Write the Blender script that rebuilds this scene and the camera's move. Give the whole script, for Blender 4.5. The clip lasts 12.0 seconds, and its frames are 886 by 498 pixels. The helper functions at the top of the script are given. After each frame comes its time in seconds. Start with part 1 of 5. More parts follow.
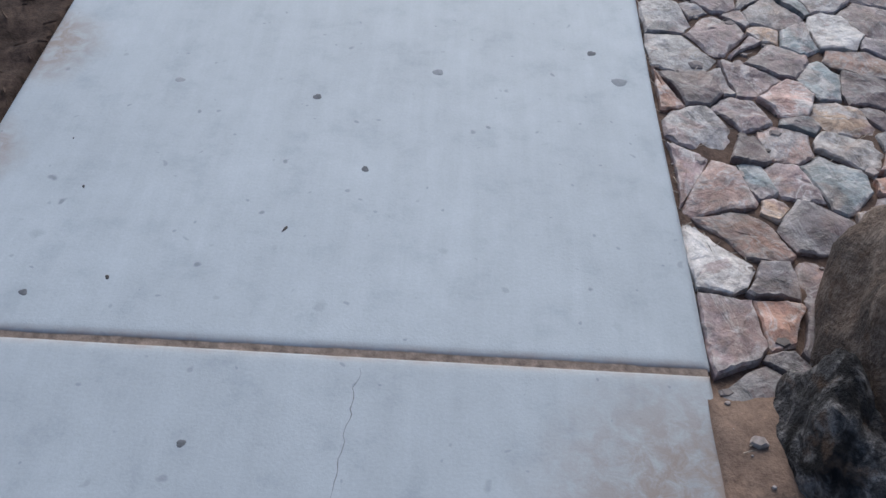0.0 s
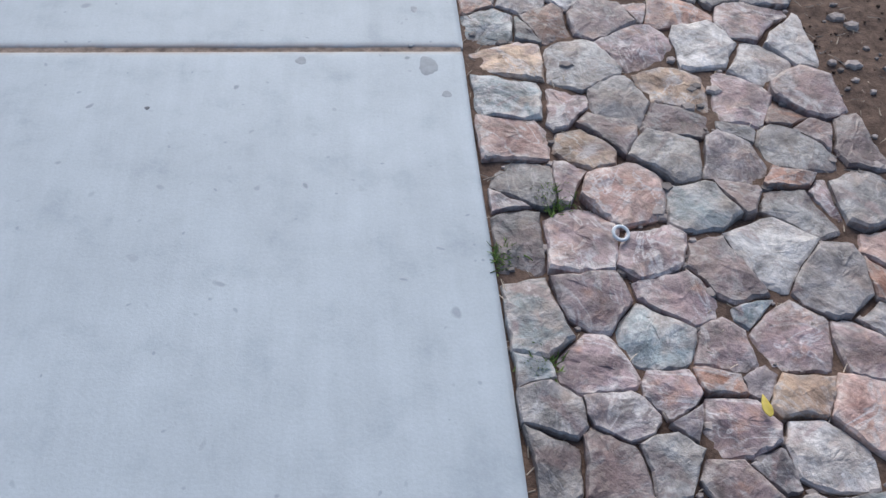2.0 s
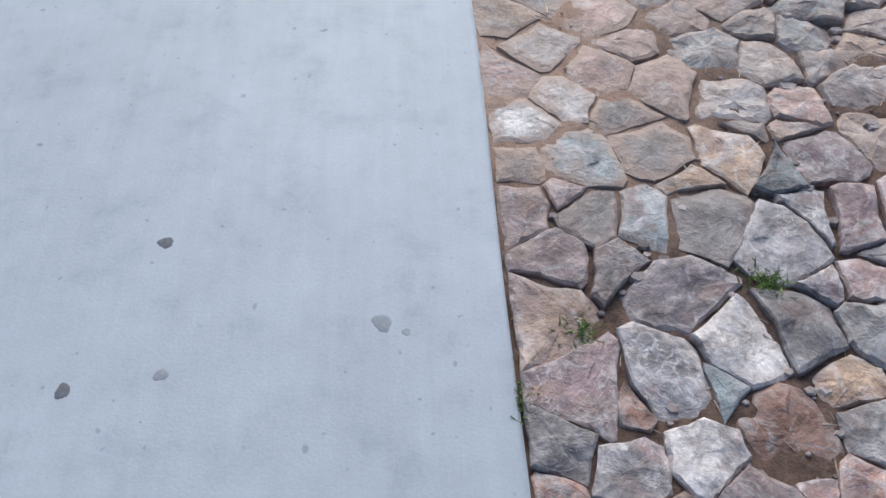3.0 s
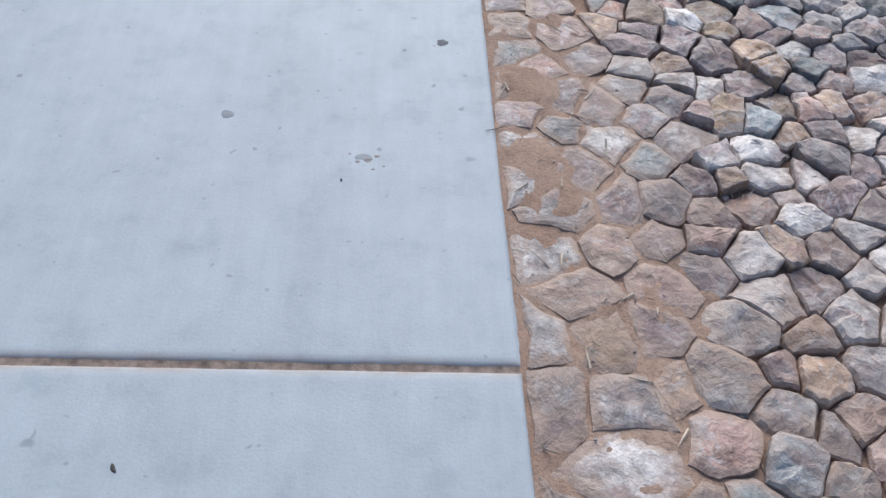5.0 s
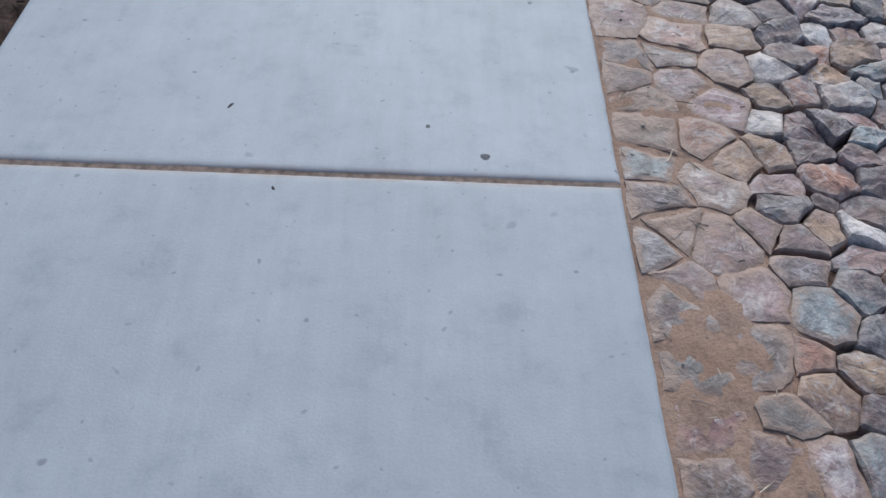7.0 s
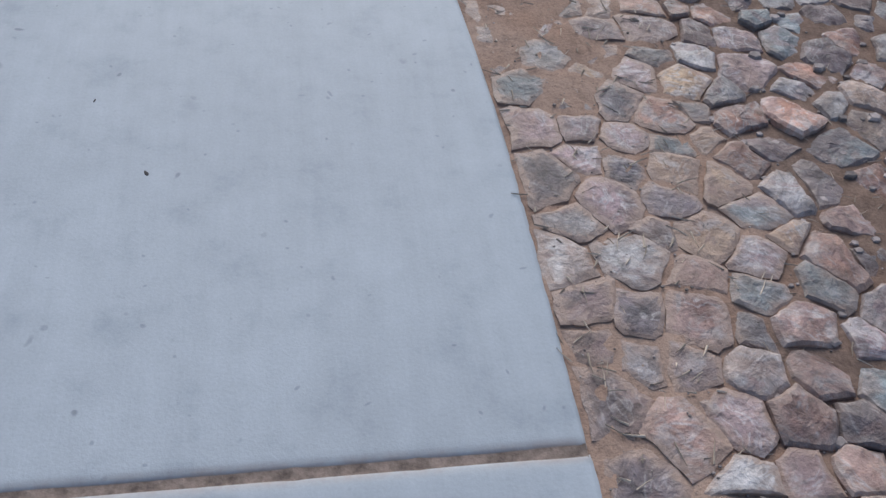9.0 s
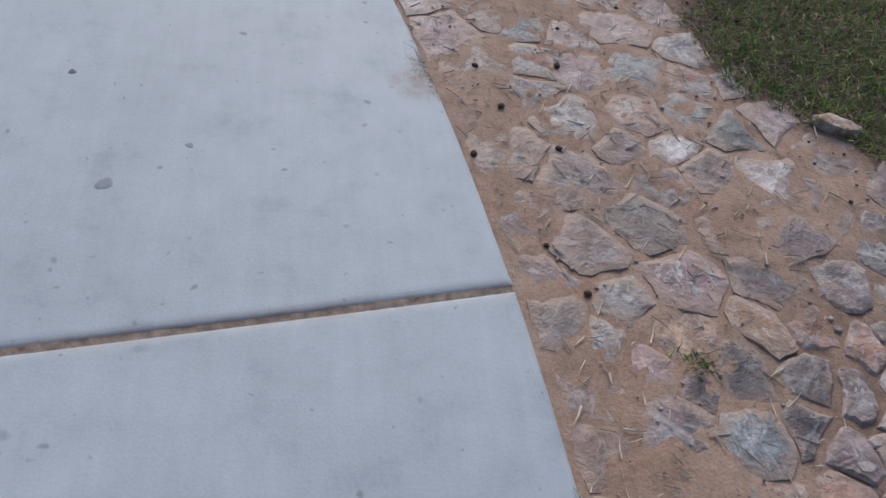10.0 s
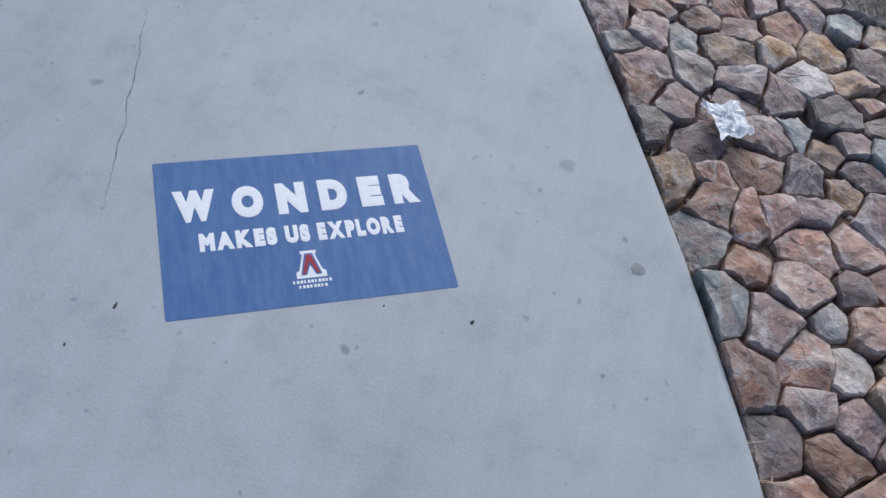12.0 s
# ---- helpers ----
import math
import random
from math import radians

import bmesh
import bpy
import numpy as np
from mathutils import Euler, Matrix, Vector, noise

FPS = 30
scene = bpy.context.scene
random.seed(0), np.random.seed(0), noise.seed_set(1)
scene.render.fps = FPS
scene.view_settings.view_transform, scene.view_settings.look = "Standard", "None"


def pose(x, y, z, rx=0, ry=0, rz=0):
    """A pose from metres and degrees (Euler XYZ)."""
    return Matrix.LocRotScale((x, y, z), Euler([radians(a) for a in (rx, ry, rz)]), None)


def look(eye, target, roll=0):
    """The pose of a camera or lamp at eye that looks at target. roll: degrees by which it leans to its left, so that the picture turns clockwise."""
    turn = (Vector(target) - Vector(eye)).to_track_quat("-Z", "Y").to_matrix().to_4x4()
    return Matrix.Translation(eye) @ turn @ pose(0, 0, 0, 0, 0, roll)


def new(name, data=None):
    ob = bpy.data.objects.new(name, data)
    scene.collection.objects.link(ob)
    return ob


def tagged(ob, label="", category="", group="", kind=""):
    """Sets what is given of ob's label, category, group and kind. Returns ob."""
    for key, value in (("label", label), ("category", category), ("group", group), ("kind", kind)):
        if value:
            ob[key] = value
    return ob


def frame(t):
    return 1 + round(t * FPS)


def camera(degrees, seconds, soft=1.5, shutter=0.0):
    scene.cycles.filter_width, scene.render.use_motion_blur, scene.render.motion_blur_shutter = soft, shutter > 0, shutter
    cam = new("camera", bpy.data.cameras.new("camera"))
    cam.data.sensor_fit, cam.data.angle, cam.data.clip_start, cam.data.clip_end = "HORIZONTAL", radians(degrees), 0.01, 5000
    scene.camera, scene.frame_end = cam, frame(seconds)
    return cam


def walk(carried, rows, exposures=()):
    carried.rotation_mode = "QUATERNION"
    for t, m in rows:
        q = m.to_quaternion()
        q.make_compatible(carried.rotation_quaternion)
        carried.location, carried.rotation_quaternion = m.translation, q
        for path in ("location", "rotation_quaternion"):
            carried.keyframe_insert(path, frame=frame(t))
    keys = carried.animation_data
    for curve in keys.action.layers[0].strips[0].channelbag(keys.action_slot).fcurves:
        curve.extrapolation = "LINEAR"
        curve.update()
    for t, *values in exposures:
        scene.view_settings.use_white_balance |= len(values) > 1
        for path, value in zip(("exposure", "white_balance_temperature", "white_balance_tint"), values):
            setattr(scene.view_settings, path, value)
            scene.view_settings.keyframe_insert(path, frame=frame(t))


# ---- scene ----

# ---------------------------------------------------------------- camera
cam = camera(52.9, 12.0, soft=1.5)
walk(cam, [
    (0.0, look((-0.511, -0.966, 1.328), (-0.506, -0.285, 0.596), 3.57)),
    (0.5, look((-0.482, -0.301, 1.313), (-0.433, 0.376, 0.579), 1.00)),
    (1.0, look((-0.440, 0.370, 1.284), (-0.345, 1.024, 0.533), 3.15)),
    (1.5, look((-0.331, 0.991, 1.299), (-0.206, 1.612, 0.525), 3.24)),
    (2.0, look((-0.240, 1.546, 1.254), (-0.151, 2.195, 0.498), 4.65)),
    (2.5, look((-0.203, 2.189, 1.283), (-0.155, 2.829, 0.516), 2.68)),
    (2.7, look((-0.178, 2.445, 1.266), (-0.141, 3.080, 0.495), 1.08)),
    (4.3, look((-0.207, 4.692, 1.263), (-0.101, 5.364, 0.529), 7.08)),
    (4.5, look((-0.207, 4.942, 1.249), (-0.114, 5.610, 0.510), 7.19)),
    (5.0, look((-0.235, 5.551, 1.319), (-0.178, 6.222, 0.580), 4.13)),
    (5.5, look((-0.248, 6.197, 1.327), (-0.227, 6.882, 0.598), 4.01)),
    (6.0, look((-0.333, 6.846, 1.330), (-0.336, 7.541, 0.612), 4.11)),
    (6.5, look((-0.345, 7.505, 1.303), (-0.350, 8.212, 0.596), 1.43)),
    (7.0, look((-0.433, 8.216, 1.321), (-0.412, 8.905, 0.596), 3.37)),
    (7.5, look((-0.560, 8.975, 1.382), (-0.469, 9.584, 0.594), 9.16)),
    (7.7, look((-0.604, 9.178, 1.297), (-0.484, 9.815, 0.538), 12.30)),
    (9.3, look((-0.409, 11.036, 1.225), (-0.253, 11.689, 0.484), 6.83)),
    (9.5, look((-0.464, 11.293, 1.249), (-0.290, 11.947, 0.513), 9.64)),
    (10.0, look((-0.498, 11.940, 1.260), (-0.322, 12.597, 0.527), 12.57)),
    (10.5, look((-0.603, 12.562, 1.270), (-0.467, 13.235, 0.544), 14.54)),
    (11.0, look((-0.811, 13.159, 1.307), (-0.715, 13.810, 0.554), 15.88)),
    (11.5, look((-0.982, 13.745, 1.290), (-0.948, 14.366, 0.507), 17.92)),
    (12.0, look((-1.165, 14.330, 1.300), (-1.175, 14.918, 0.492), 16.75)),
], exposures=[(0.0, 0.08, 5650, 6), (1.0, 0.16, 5700, 6), (2.0, 0.35, 5700, 6), (4.5, 0.40, 5700, 6), (5.5, 0.36, 5650, 6), (6.5, 0.12, 5600, 6), (7.2, 0.04, 5600, 6), (9.5, 0.01, 5700, 8), (10.5, -0.05, 5800, 9), (12.0, -0.03, 5700, 7)])

# ---------------------------------------------------------------- light: overcast dusk sky
SUN_EL, SUN_AZ = radians(36), radians(4)
world = bpy.data.worlds.new("sky")
scene.world = world
world.use_nodes = True
wn = world.node_tree.nodes
sky = wn.new("ShaderNodeTexSky")
sky.sky_type, sky.sun_disc = "NISHITA", False
sky.sun_elevation, sky.sun_rotation = SUN_EL, SUN_AZ
sky.air_density, sky.dust_density = 1.0, 4.0
wn["Background"].inputs["Strength"].default_value = 0.13
world.node_tree.links.new(sky.outputs[0], wn["Background"].inputs["Color"])
sun = new("sun", bpy.data.lights.new("sun", "SUN"))
sun.data.energy, sun.data.angle, sun.data.color = 1.5, radians(50), (1.0, 0.96, 0.92)
sun.matrix_world = look((math.sin(SUN_AZ) * 20, 8 + math.cos(SUN_AZ) * 20, 20 * math.tan(SUN_EL)), (0, 8, 0))

# ---------------------------------------------------------------- plan: straight walk that bends left
R, BEND, WIDTH = 8.833, 11.897, 1.524
JOINTS = [-3.23, -1.615, 0.0, 1.63, 3.235, 4.845, 6.46, 8.075, 9.69, 11.3, 12.98, 14.70, 16.38, 18.0, 19.6]


SKEW = {1.63: 0.035, 6.46: -0.028, 12.98: 0.085}


def place(u, s):
    """u: metres to the right of the walk's edge, s: metres along it."""
    if s <= BEND:
        return u, s
    a = (s - BEND) / R
    return -R + (R + u) * math.cos(a), BEND + (R + u) * math.sin(a)


def heading(s):
    return max(0.0, (s - BEND) / R)


def along(x, y):
    """The reverse of place(), for arrays."""
    dx, dy = x + R, y - BEND
    bent = dy > 0
    return np.where(bent, np.hypot(dx, dy) - R, x), np.where(bent, BEND + R * np.arctan2(dy, np.maximum(dx, 0.01)), y)


def lattice(x, y, scale, seed):
    """Smooth value noise in 0..1 for arrays."""
    x, y = np.asarray(x, float) * scale, np.asarray(y, float) * scale
    i, j = np.floor(x), np.floor(y)
    f, g = x - i, y - j
    f, g = f * f * (3 - 2 * f), g * g * (3 - 2 * g)

    def corner(a, b):
        v = np.sin(a * 127.1 + b * 311.7 + seed * 74.7) * 43758.5453
        return v - np.floor(v)
    return (corner(i, j) * (1 - f) + corner(i + 1, j) * f) * (1 - g) + (corner(i, j + 1) * (1 - f) + corner(i + 1, j + 1) * f) * g


def step(a, b, x):
    t = np.clip((x - a) / (b - a), 0, 1)
    return t * t * (3 - 2 * t)


def limit(s):
    """How far the stones reach from the walk."""
    s = np.asarray(s, float)
    near = np.clip((s - 2.3) / 0.5, 0, 1) * np.clip((4.8 - s) / 0.5, 0, 1)
    late = step(12.4, 13.8, s) * (1 - step(14.4, 15.0, s))
    return 1.40 - 0.53 * near - 0.60 * late + (0.07 * np.sin(s * 3.1) + 0.04 * np.sin(s * 7.7)) * (1 - 0.6 * np.maximum(near, late))


def heaped(u, s):
    """Where sand lies over the stones altogether."""
    h = step(0.76, 0.92, lattice(u, s, 4.5, 15)) * step(6.2, 6.8, s)
    wob = (lattice(u, s, 7, 21) - 0.5) * 0.9 + (lattice(u, s, 16, 22) - 0.5) * 0.5
    for u0, s0, a, b in ((0.08, 12.58, 0.22, 0.40), (0.24, 14.02, 0.22, 0.22), (0.03, 13.45, 0.10, 0.26), (0.60, 13.1, 0.16, 0.12), (0.10, 8.80, 0.10, 0.13), (0.09, 7.30, 0.08, 0.10), (0.09, 6.95, 0.10, 0.13), (0.10, 9.26, 0.12, 0.22)):
        d = ((u - u0) / a) ** 2 + ((s - s0) / b) ** 2 + wob
        h = np.maximum(h, 1 - step(0.55, 1.25, d))
    return h


def silt(u, s):
    """How far washed-in sand fills the gaps between the stones, 0 to 1."""
    wob = (lattice(u, s, 3.5, 3) - 0.5) * 0.16 + (lattice(u, s, 9.0, 4) - 0.5) * 0.10
    reach = 0.30 + 0.14 * step(4.3, 4.9, s) * (1 - step(5.9, 6.6, s)) + 0.10 * step(11.2, 12.0, s) + 0.9 * step(12.7, 13.4, s)
    band = step(3.75, 4.4, s) * (1 - step(14.40, 15.0, s + 0.35 * (u - 0.4)))
    return band * (1 - step(reach - 0.10, reach + 0.20, u + wob))


def ground_height(u, s):
    b = silt(u, s)
    heap = heaped(u, s)
    z = -(0.014 + (0.008 * step(4.0, 5.0, s) + 0.016 * step(6.4, 7.8, s)) - 0.027 * step(10.8, 11.6, s) * (1 - step(14.4, 15.6, s)) - 0.010 * step(14.8, 15.8, s)) * (1 - b) + (-0.0062 + 0.006 * heap + 0.002 * step(12.6, 13.2, s) * (1 - heap)) * b
    far = step(0.80, 0.92, u + (lattice(u, s, 4, 8) - 0.5) * 0.1) * step(2.3, 2.9, s) * (1 - step(4.2, 4.7, s))
    z = z * (1 - far) + 0.0 * far
    z = np.where(u > 1.5, -0.02, z)
    z = z + (lattice(u, s, 22, 5) - 0.5) * (0.010 - 0.003 * b) + (lattice(u, s, 55, 6) - 0.5) * 0.005
    z = np.where(u < 0.045, np.minimum(z, -0.004), z)
    drift = (1 - step(0.10, 0.26, u + (lattice(u, s, 9, 31) - 0.5) * 0.12)) * step(-0.75, -0.6, s) * (1 - step(-0.10, 0.0, s))
    z = z * (1 - drift) + (0.002 + 0.012 * lattice(u, s, 14, 32)) * drift
    left = step(WIDTH - 0.01, WIDTH + 0.02, -u)
    return np.where(u < -0.035, -0.09 * (1 - left) + left * (-0.02 + (lattice(u, s, 18, 7) - 0.5) * 0.03), z)


# ---------------------------------------------------------------- materials
def mat(name, rough=0.9):
    m = bpy.data.materials.new(name)
    m.use_nodes = True
    nt = m.node_tree
    b = nt.nodes["Principled BSDF"]
    b.inputs["Roughness"].default_value = rough
    b.inputs["Specular IOR Level"].default_value = 0.25
    return m, nt, b


def node(nt, kind, **values):
    n = nt.nodes.new(kind)
    for key, value in values.items():
        n.inputs[key.replace("_", " ")].default_value = value
    return n


def ramp(nt, fac, stops):
    r = nt.nodes.new("ShaderNodeValToRGB")
    while len(r.color_ramp.elements) < len(stops):
        r.color_ramp.elements.new(0.5)
    for e, (p, c) in zip(r.color_ramp.elements, stops):
        e.position, e.color = p, (*c, 1) if len(c) == 3 else c
    nt.links.new(fac, r.inputs[0])
    return r.outputs[0]


def grey(v):
    return (v, v, v)


def mix(nt, fac, a, b, mode="MIX"):
    m = nt.nodes.new("ShaderNodeMix")
    m.data_type, m.blend_type = "RGBA", mode
    for socket, v in ((m.inputs[0], fac), (m.inputs[6], a), (m.inputs[7], b)):
        if isinstance(v, (int, float)):
            socket.default_value = v
        elif isinstance(v, tuple):
            socket.default_value = (*v, 1)
        else:
            nt.links.new(v, socket)
    return m.outputs[2]


def bump(nt, b, height, strength, distance):
    n = node(nt, "ShaderNodeBump", Strength=strength, Distance=distance)
    nt.links.new(height, n.inputs["Height"])
    nt.links.new(n.outputs[0], b.inputs["Normal"])


def noise_at(nt, coord, scale, detail=4, rough=0.6, distort=0.0):
    n = node(nt, "ShaderNodeTexNoise", Scale=scale, Detail=detail, Roughness=rough, Distortion=distort)
    nt.links.new(coord, n.inputs["Vector"])
    return n.outputs[0]


def concrete(name, base, warm, streaks=True):
    m, nt, b = mat(name, 0.62)
    b.inputs["Specular IOR Level"].default_value = 0.42
    pos = nt.nodes.new("ShaderNodeNewGeometry").outputs["Position"]
    info = nt.nodes.new("ShaderNodeObjectInfo").outputs["Random"]
    big = noise_at(nt, pos, 1.6, 5, 0.6)
    mid = noise_at(nt, pos, 9, 5, 0.65)
    fine = noise_at(nt, pos, 160, 3, 0.7)
    col = mix(nt, ramp(nt, big, [(0.35, grey(0)), (0.68, grey(1))]), base, warm)
    col = mix(nt, 1.0, col, ramp(nt, mid, [(0.28, (0.80, 0.82, 0.84, 1)), (0.46, grey(0.97)), (0.72, grey(1.06))]), "MULTIPLY")
    col = mix(nt, 1.0, col, ramp(nt, fine, [(0.3, grey(0.93)), (0.6, grey(1.0)), (0.8, grey(1.03))]), "MULTIPLY")
    if streaks:
        broom = node(nt, "ShaderNodeMapping", Scale=(9, 0.8, 1))
        nt.links.new(pos, broom.inputs["Vector"])
        lines = noise_at(nt, broom.outputs[0], 3.0, 4, 0.7)
        col = mix(nt, 1.0, col, ramp(nt, lines, [(0.3, grey(0.94)), (0.7, grey(1.03))]), "MULTIPLY")
    # dark specks and dropped-drink stains
    warp = nt.nodes.new("ShaderNodeVectorMath")
    warp.operation = "ADD"
    wob = node(nt, "ShaderNodeTexNoise", Scale=14.0, Detail=2.0)
    nt.links.new(pos, wob.inputs["Vector"])
    half = nt.nodes.new("ShaderNodeVectorMath")
    half.operation = "SCALE"
    half.inputs["Scale"].default_value = 0.06
    nt.links.new(wob.outputs["Color"], half.inputs[0])
    nt.links.new(pos, warp.inputs[0])
    nt.links.new(half.outputs[0], warp.inputs[1])
    for scale, lo, hi, dark in ((5.5, 0.05, 0.09, 0.66), (13.0, 0.06, 0.11, 0.60), (2.2, 0.03, 0.10, 0.82), (27.0, 0.07, 0.14, 0.72)):
        v = node(nt, "ShaderNodeTexVoronoi", Scale=scale)
        nt.links.new(warp.outputs[0], v.inputs["Vector"])
        spot = ramp(nt, v.outputs["Distance"], [(lo, grey(1)), (hi, grey(0))])
        pick = ramp(nt, v.outputs["Color"], [(0.45, grey(0)), (0.75, grey(1))])
        fac = mix(nt, 1.0, spot, pick, "MULTIPLY")
        col = mix(nt, fac, col, mix(nt, 1.0, col, (dark * 0.98, dark, dark * 1.03), "MULTIPLY"))
    if streaks:
        # sandy dirt trodden onto the slabs' edge
        for (x, y), r in (((0.02, -0.30), 0.38), ((-0.16, 13.62), 0.10), ((-1.55, 1.35), 0.22), ((-1.52, 0.92), 0.20), ((-1.54, 0.50), 0.16)):
            d = nt.nodes.new("ShaderNodeVectorMath")
            d.operation = "DISTANCE"
            d.inputs[1].default_value = (x, y, 0.0)
            nt.links.new(warp.outputs[0], d.inputs[0])
            near = ramp(nt, d.outputs["Value"], [(r * 0.4, grey(1)), (r, grey(0))])
            patchy = ramp(nt, noise_at(nt, pos, 24, 5, 0.7, 0.5), [(0.36, grey(0.30)), (0.58, grey(1))])
            col = mix(nt, mix(nt, 1.0, near, patchy, "MULTIPLY"), col, (0.265, 0.215, 0.187))
        # grit trodden out of the joints
        rim = nt.nodes.new("ShaderNodeAttribute")
        rim.attribute_name = "grit"
        film = mix(nt, 1.0, rim.outputs["Fac"], ramp(nt, noise_at(nt, pos, 7, 5, 0.75), [(0.36, grey(0.12)), (0.62, grey(1))]), "MULTIPLY")
        col = mix(nt, film, col, (0.29, 0.228, 0.19))
    if not streaks:
        # dirt washed over the cast lid
        washed = ramp(nt, noise_at(nt, pos, 11, 6, 0.75, 0.6), [(0.44, grey(0)), (0.66, grey(0.7))])
        col = mix(nt, washed, col, (0.285, 0.232, 0.196))
        col = mix(nt, ramp(nt, noise_at(nt, pos, 75, 4, 0.75), [(0.60, grey(0)), (0.68, grey(0.55))]), col, (0.12, 0.105, 0.092))
    tone = ramp(nt, info, [(0.0, grey(0.97)), (1.0, grey(1.03))])
    col = mix(nt, 1.0, col, tone, "MULTIPLY")
    nt.links.new(col, b.inputs["Base Color"])
    h = mix(nt, 0.4, fine, mid)
    bump(nt, b, h, 0.35, 0.002)
    return m


def stone(name, base, alt, vein, patch):
    """Quarried stone: blotched, streaked with pale veins, rough."""
    base, alt, patch = (tuple(max(0.02, sum(c) / 3 + (v - sum(c) / 3) * 1.45) for v in c) for c in (base, alt, patch))
    m, nt, b = mat(name, 0.58)
    b.inputs["Specular IOR Level"].default_value = 0.5
    obj = nt.nodes.new("ShaderNodeTexCoord").outputs["Object"]
    rnd = nt.nodes.new("ShaderNodeObjectInfo").outputs["Random"]
    off = nt.nodes.new("ShaderNodeVectorMath")
    off.operation = "MULTIPLY_ADD"
    off.inputs[1].default_value = (37.0, 53.0, 91.0)
    comb = nt.nodes.new("ShaderNodeCombineXYZ")
    for k in range(3):
        nt.links.new(rnd, comb.inputs[k])
    nt.links.new(comb.outputs[0], off.inputs[0])
    turn = nt.nodes.new("ShaderNodeVectorRotate")
    spin = nt.nodes.new("ShaderNodeMath")
    spin.operation = "MULTIPLY"
    spin.inputs[1].default_value = 40.0
    nt.links.new(rnd, spin.inputs[0])
    nt.links.new(spin.outputs[0], turn.inputs["Angle"])
    nt.links.new(obj, turn.inputs["Vector"])
    nt.links.new(turn.outputs[0], off.inputs[2])
    co = off.outputs[0]
    blot = noise_at(nt, co, 11, 5, 0.65, 0.6)
    fine = noise_at(nt, co, 95, 4, 0.7)
    stretch = node(nt, "ShaderNodeMapping", Scale=(1.0, 1.9, 1.0))
    nt.links.new(co, stretch.inputs["Vector"])
    band = noise_at(nt, stretch.outputs[0], 7.5, 3, 0.6, 0.9)
    col = mix(nt, ramp(nt, blot, [(0.40, grey(0)), (0.57, grey(1))]), tuple(c * 0.70 for c in base), tuple(c * 1.16 for c in alt))
    col = mix(nt, ramp(nt, band, [(0.53, grey(0)), (0.565, grey(vein)), (0.59, grey(vein * 0.1)), (0.66, grey(0)), (0.68, grey(vein)), (0.71, grey(0.1))]), col, (0.66, 0.62, 0.60))
    col = mix(nt, ramp(nt, noise_at(nt, co, 17, 4, 0.6), [(0.56, grey(0)), (0.70, grey(0.6))]), col, patch)
    col = mix(nt, ramp(nt, noise_at(nt, co, 8.0, 4, 0.6, 0.5), [(0.52, grey(0)), (0.62, grey(0.45))]), col, (0.36, 0.225, 0.165))
    col = mix(nt, ramp(nt, noise_at(nt, co, 6.5, 4, 0.6, 1.0), [(0.55, grey(0)), (0.60, grey(0.6))]), col, (0.26, 0.155, 0.15))
    col = mix(nt, ramp(nt, noise_at(nt, co, 10.5, 5, 0.7, 0.8), [(0.535, grey(0)), (0.62, grey(0.55 * vein + 0.3))]), col, (0.58, 0.54, 0.52))
    # Pale rim: worn, chipped edges, with the stones' edge highlights painted in as well.
    edge = nt.nodes.new("ShaderNodeAttribute")
    edge.attribute_name = "worn"
    chips_and_glints = mix(nt, 1.0, edge.outputs["Fac"], ramp(nt, noise_at(nt, co, 45, 4, 0.7), [(0.30, grey(0)), (0.54, grey(0.95))]), "MULTIPLY")
    col = mix(nt, chips_and_glints, col, (0.60, 0.52, 0.475))
    dusty = nt.nodes.new("ShaderNodeAttribute")
    dusty.attribute_name = "dust"
    film = mix(nt, 1.0, dusty.outputs["Fac"], ramp(nt, noise_at(nt, co, 9, 5, 0.7), [(0.30, grey(0.35)), (0.60, grey(1.0))]), "MULTIPLY")
    col = mix(nt, 1.0, col, ramp(nt, noise_at(nt, co, 30, 5, 0.7, 0.5), [(0.32, grey(0.52)), (0.48, grey(1.0)), (0.66, grey(1.34))]), "MULTIPLY")
    col = mix(nt, 1.0, col, ramp(nt, fine, [(0.28, grey(0.87)), (0.5, grey(1.0)), (0.75, grey(1.1))]), "MULTIPLY")
    col = mix(nt, 1.0, col, ramp(nt, rnd, [(0.0, grey(0.40)), (1.0, grey(0.92))]), "MULTIPLY")
    col = mix(nt, film, col, mix(nt, fine, (0.255, 0.170, 0.122), (0.385, 0.268, 0.202)))
    nt.links.new(col, b.inputs["Base Color"])
    h = mix(nt, 0.16, mix(nt, 0.22, noise_at(nt, co, 20, 5, 0.62, 0.4), band), fine)
    bump(nt, b, h, 1.0, 0.014)
    return m


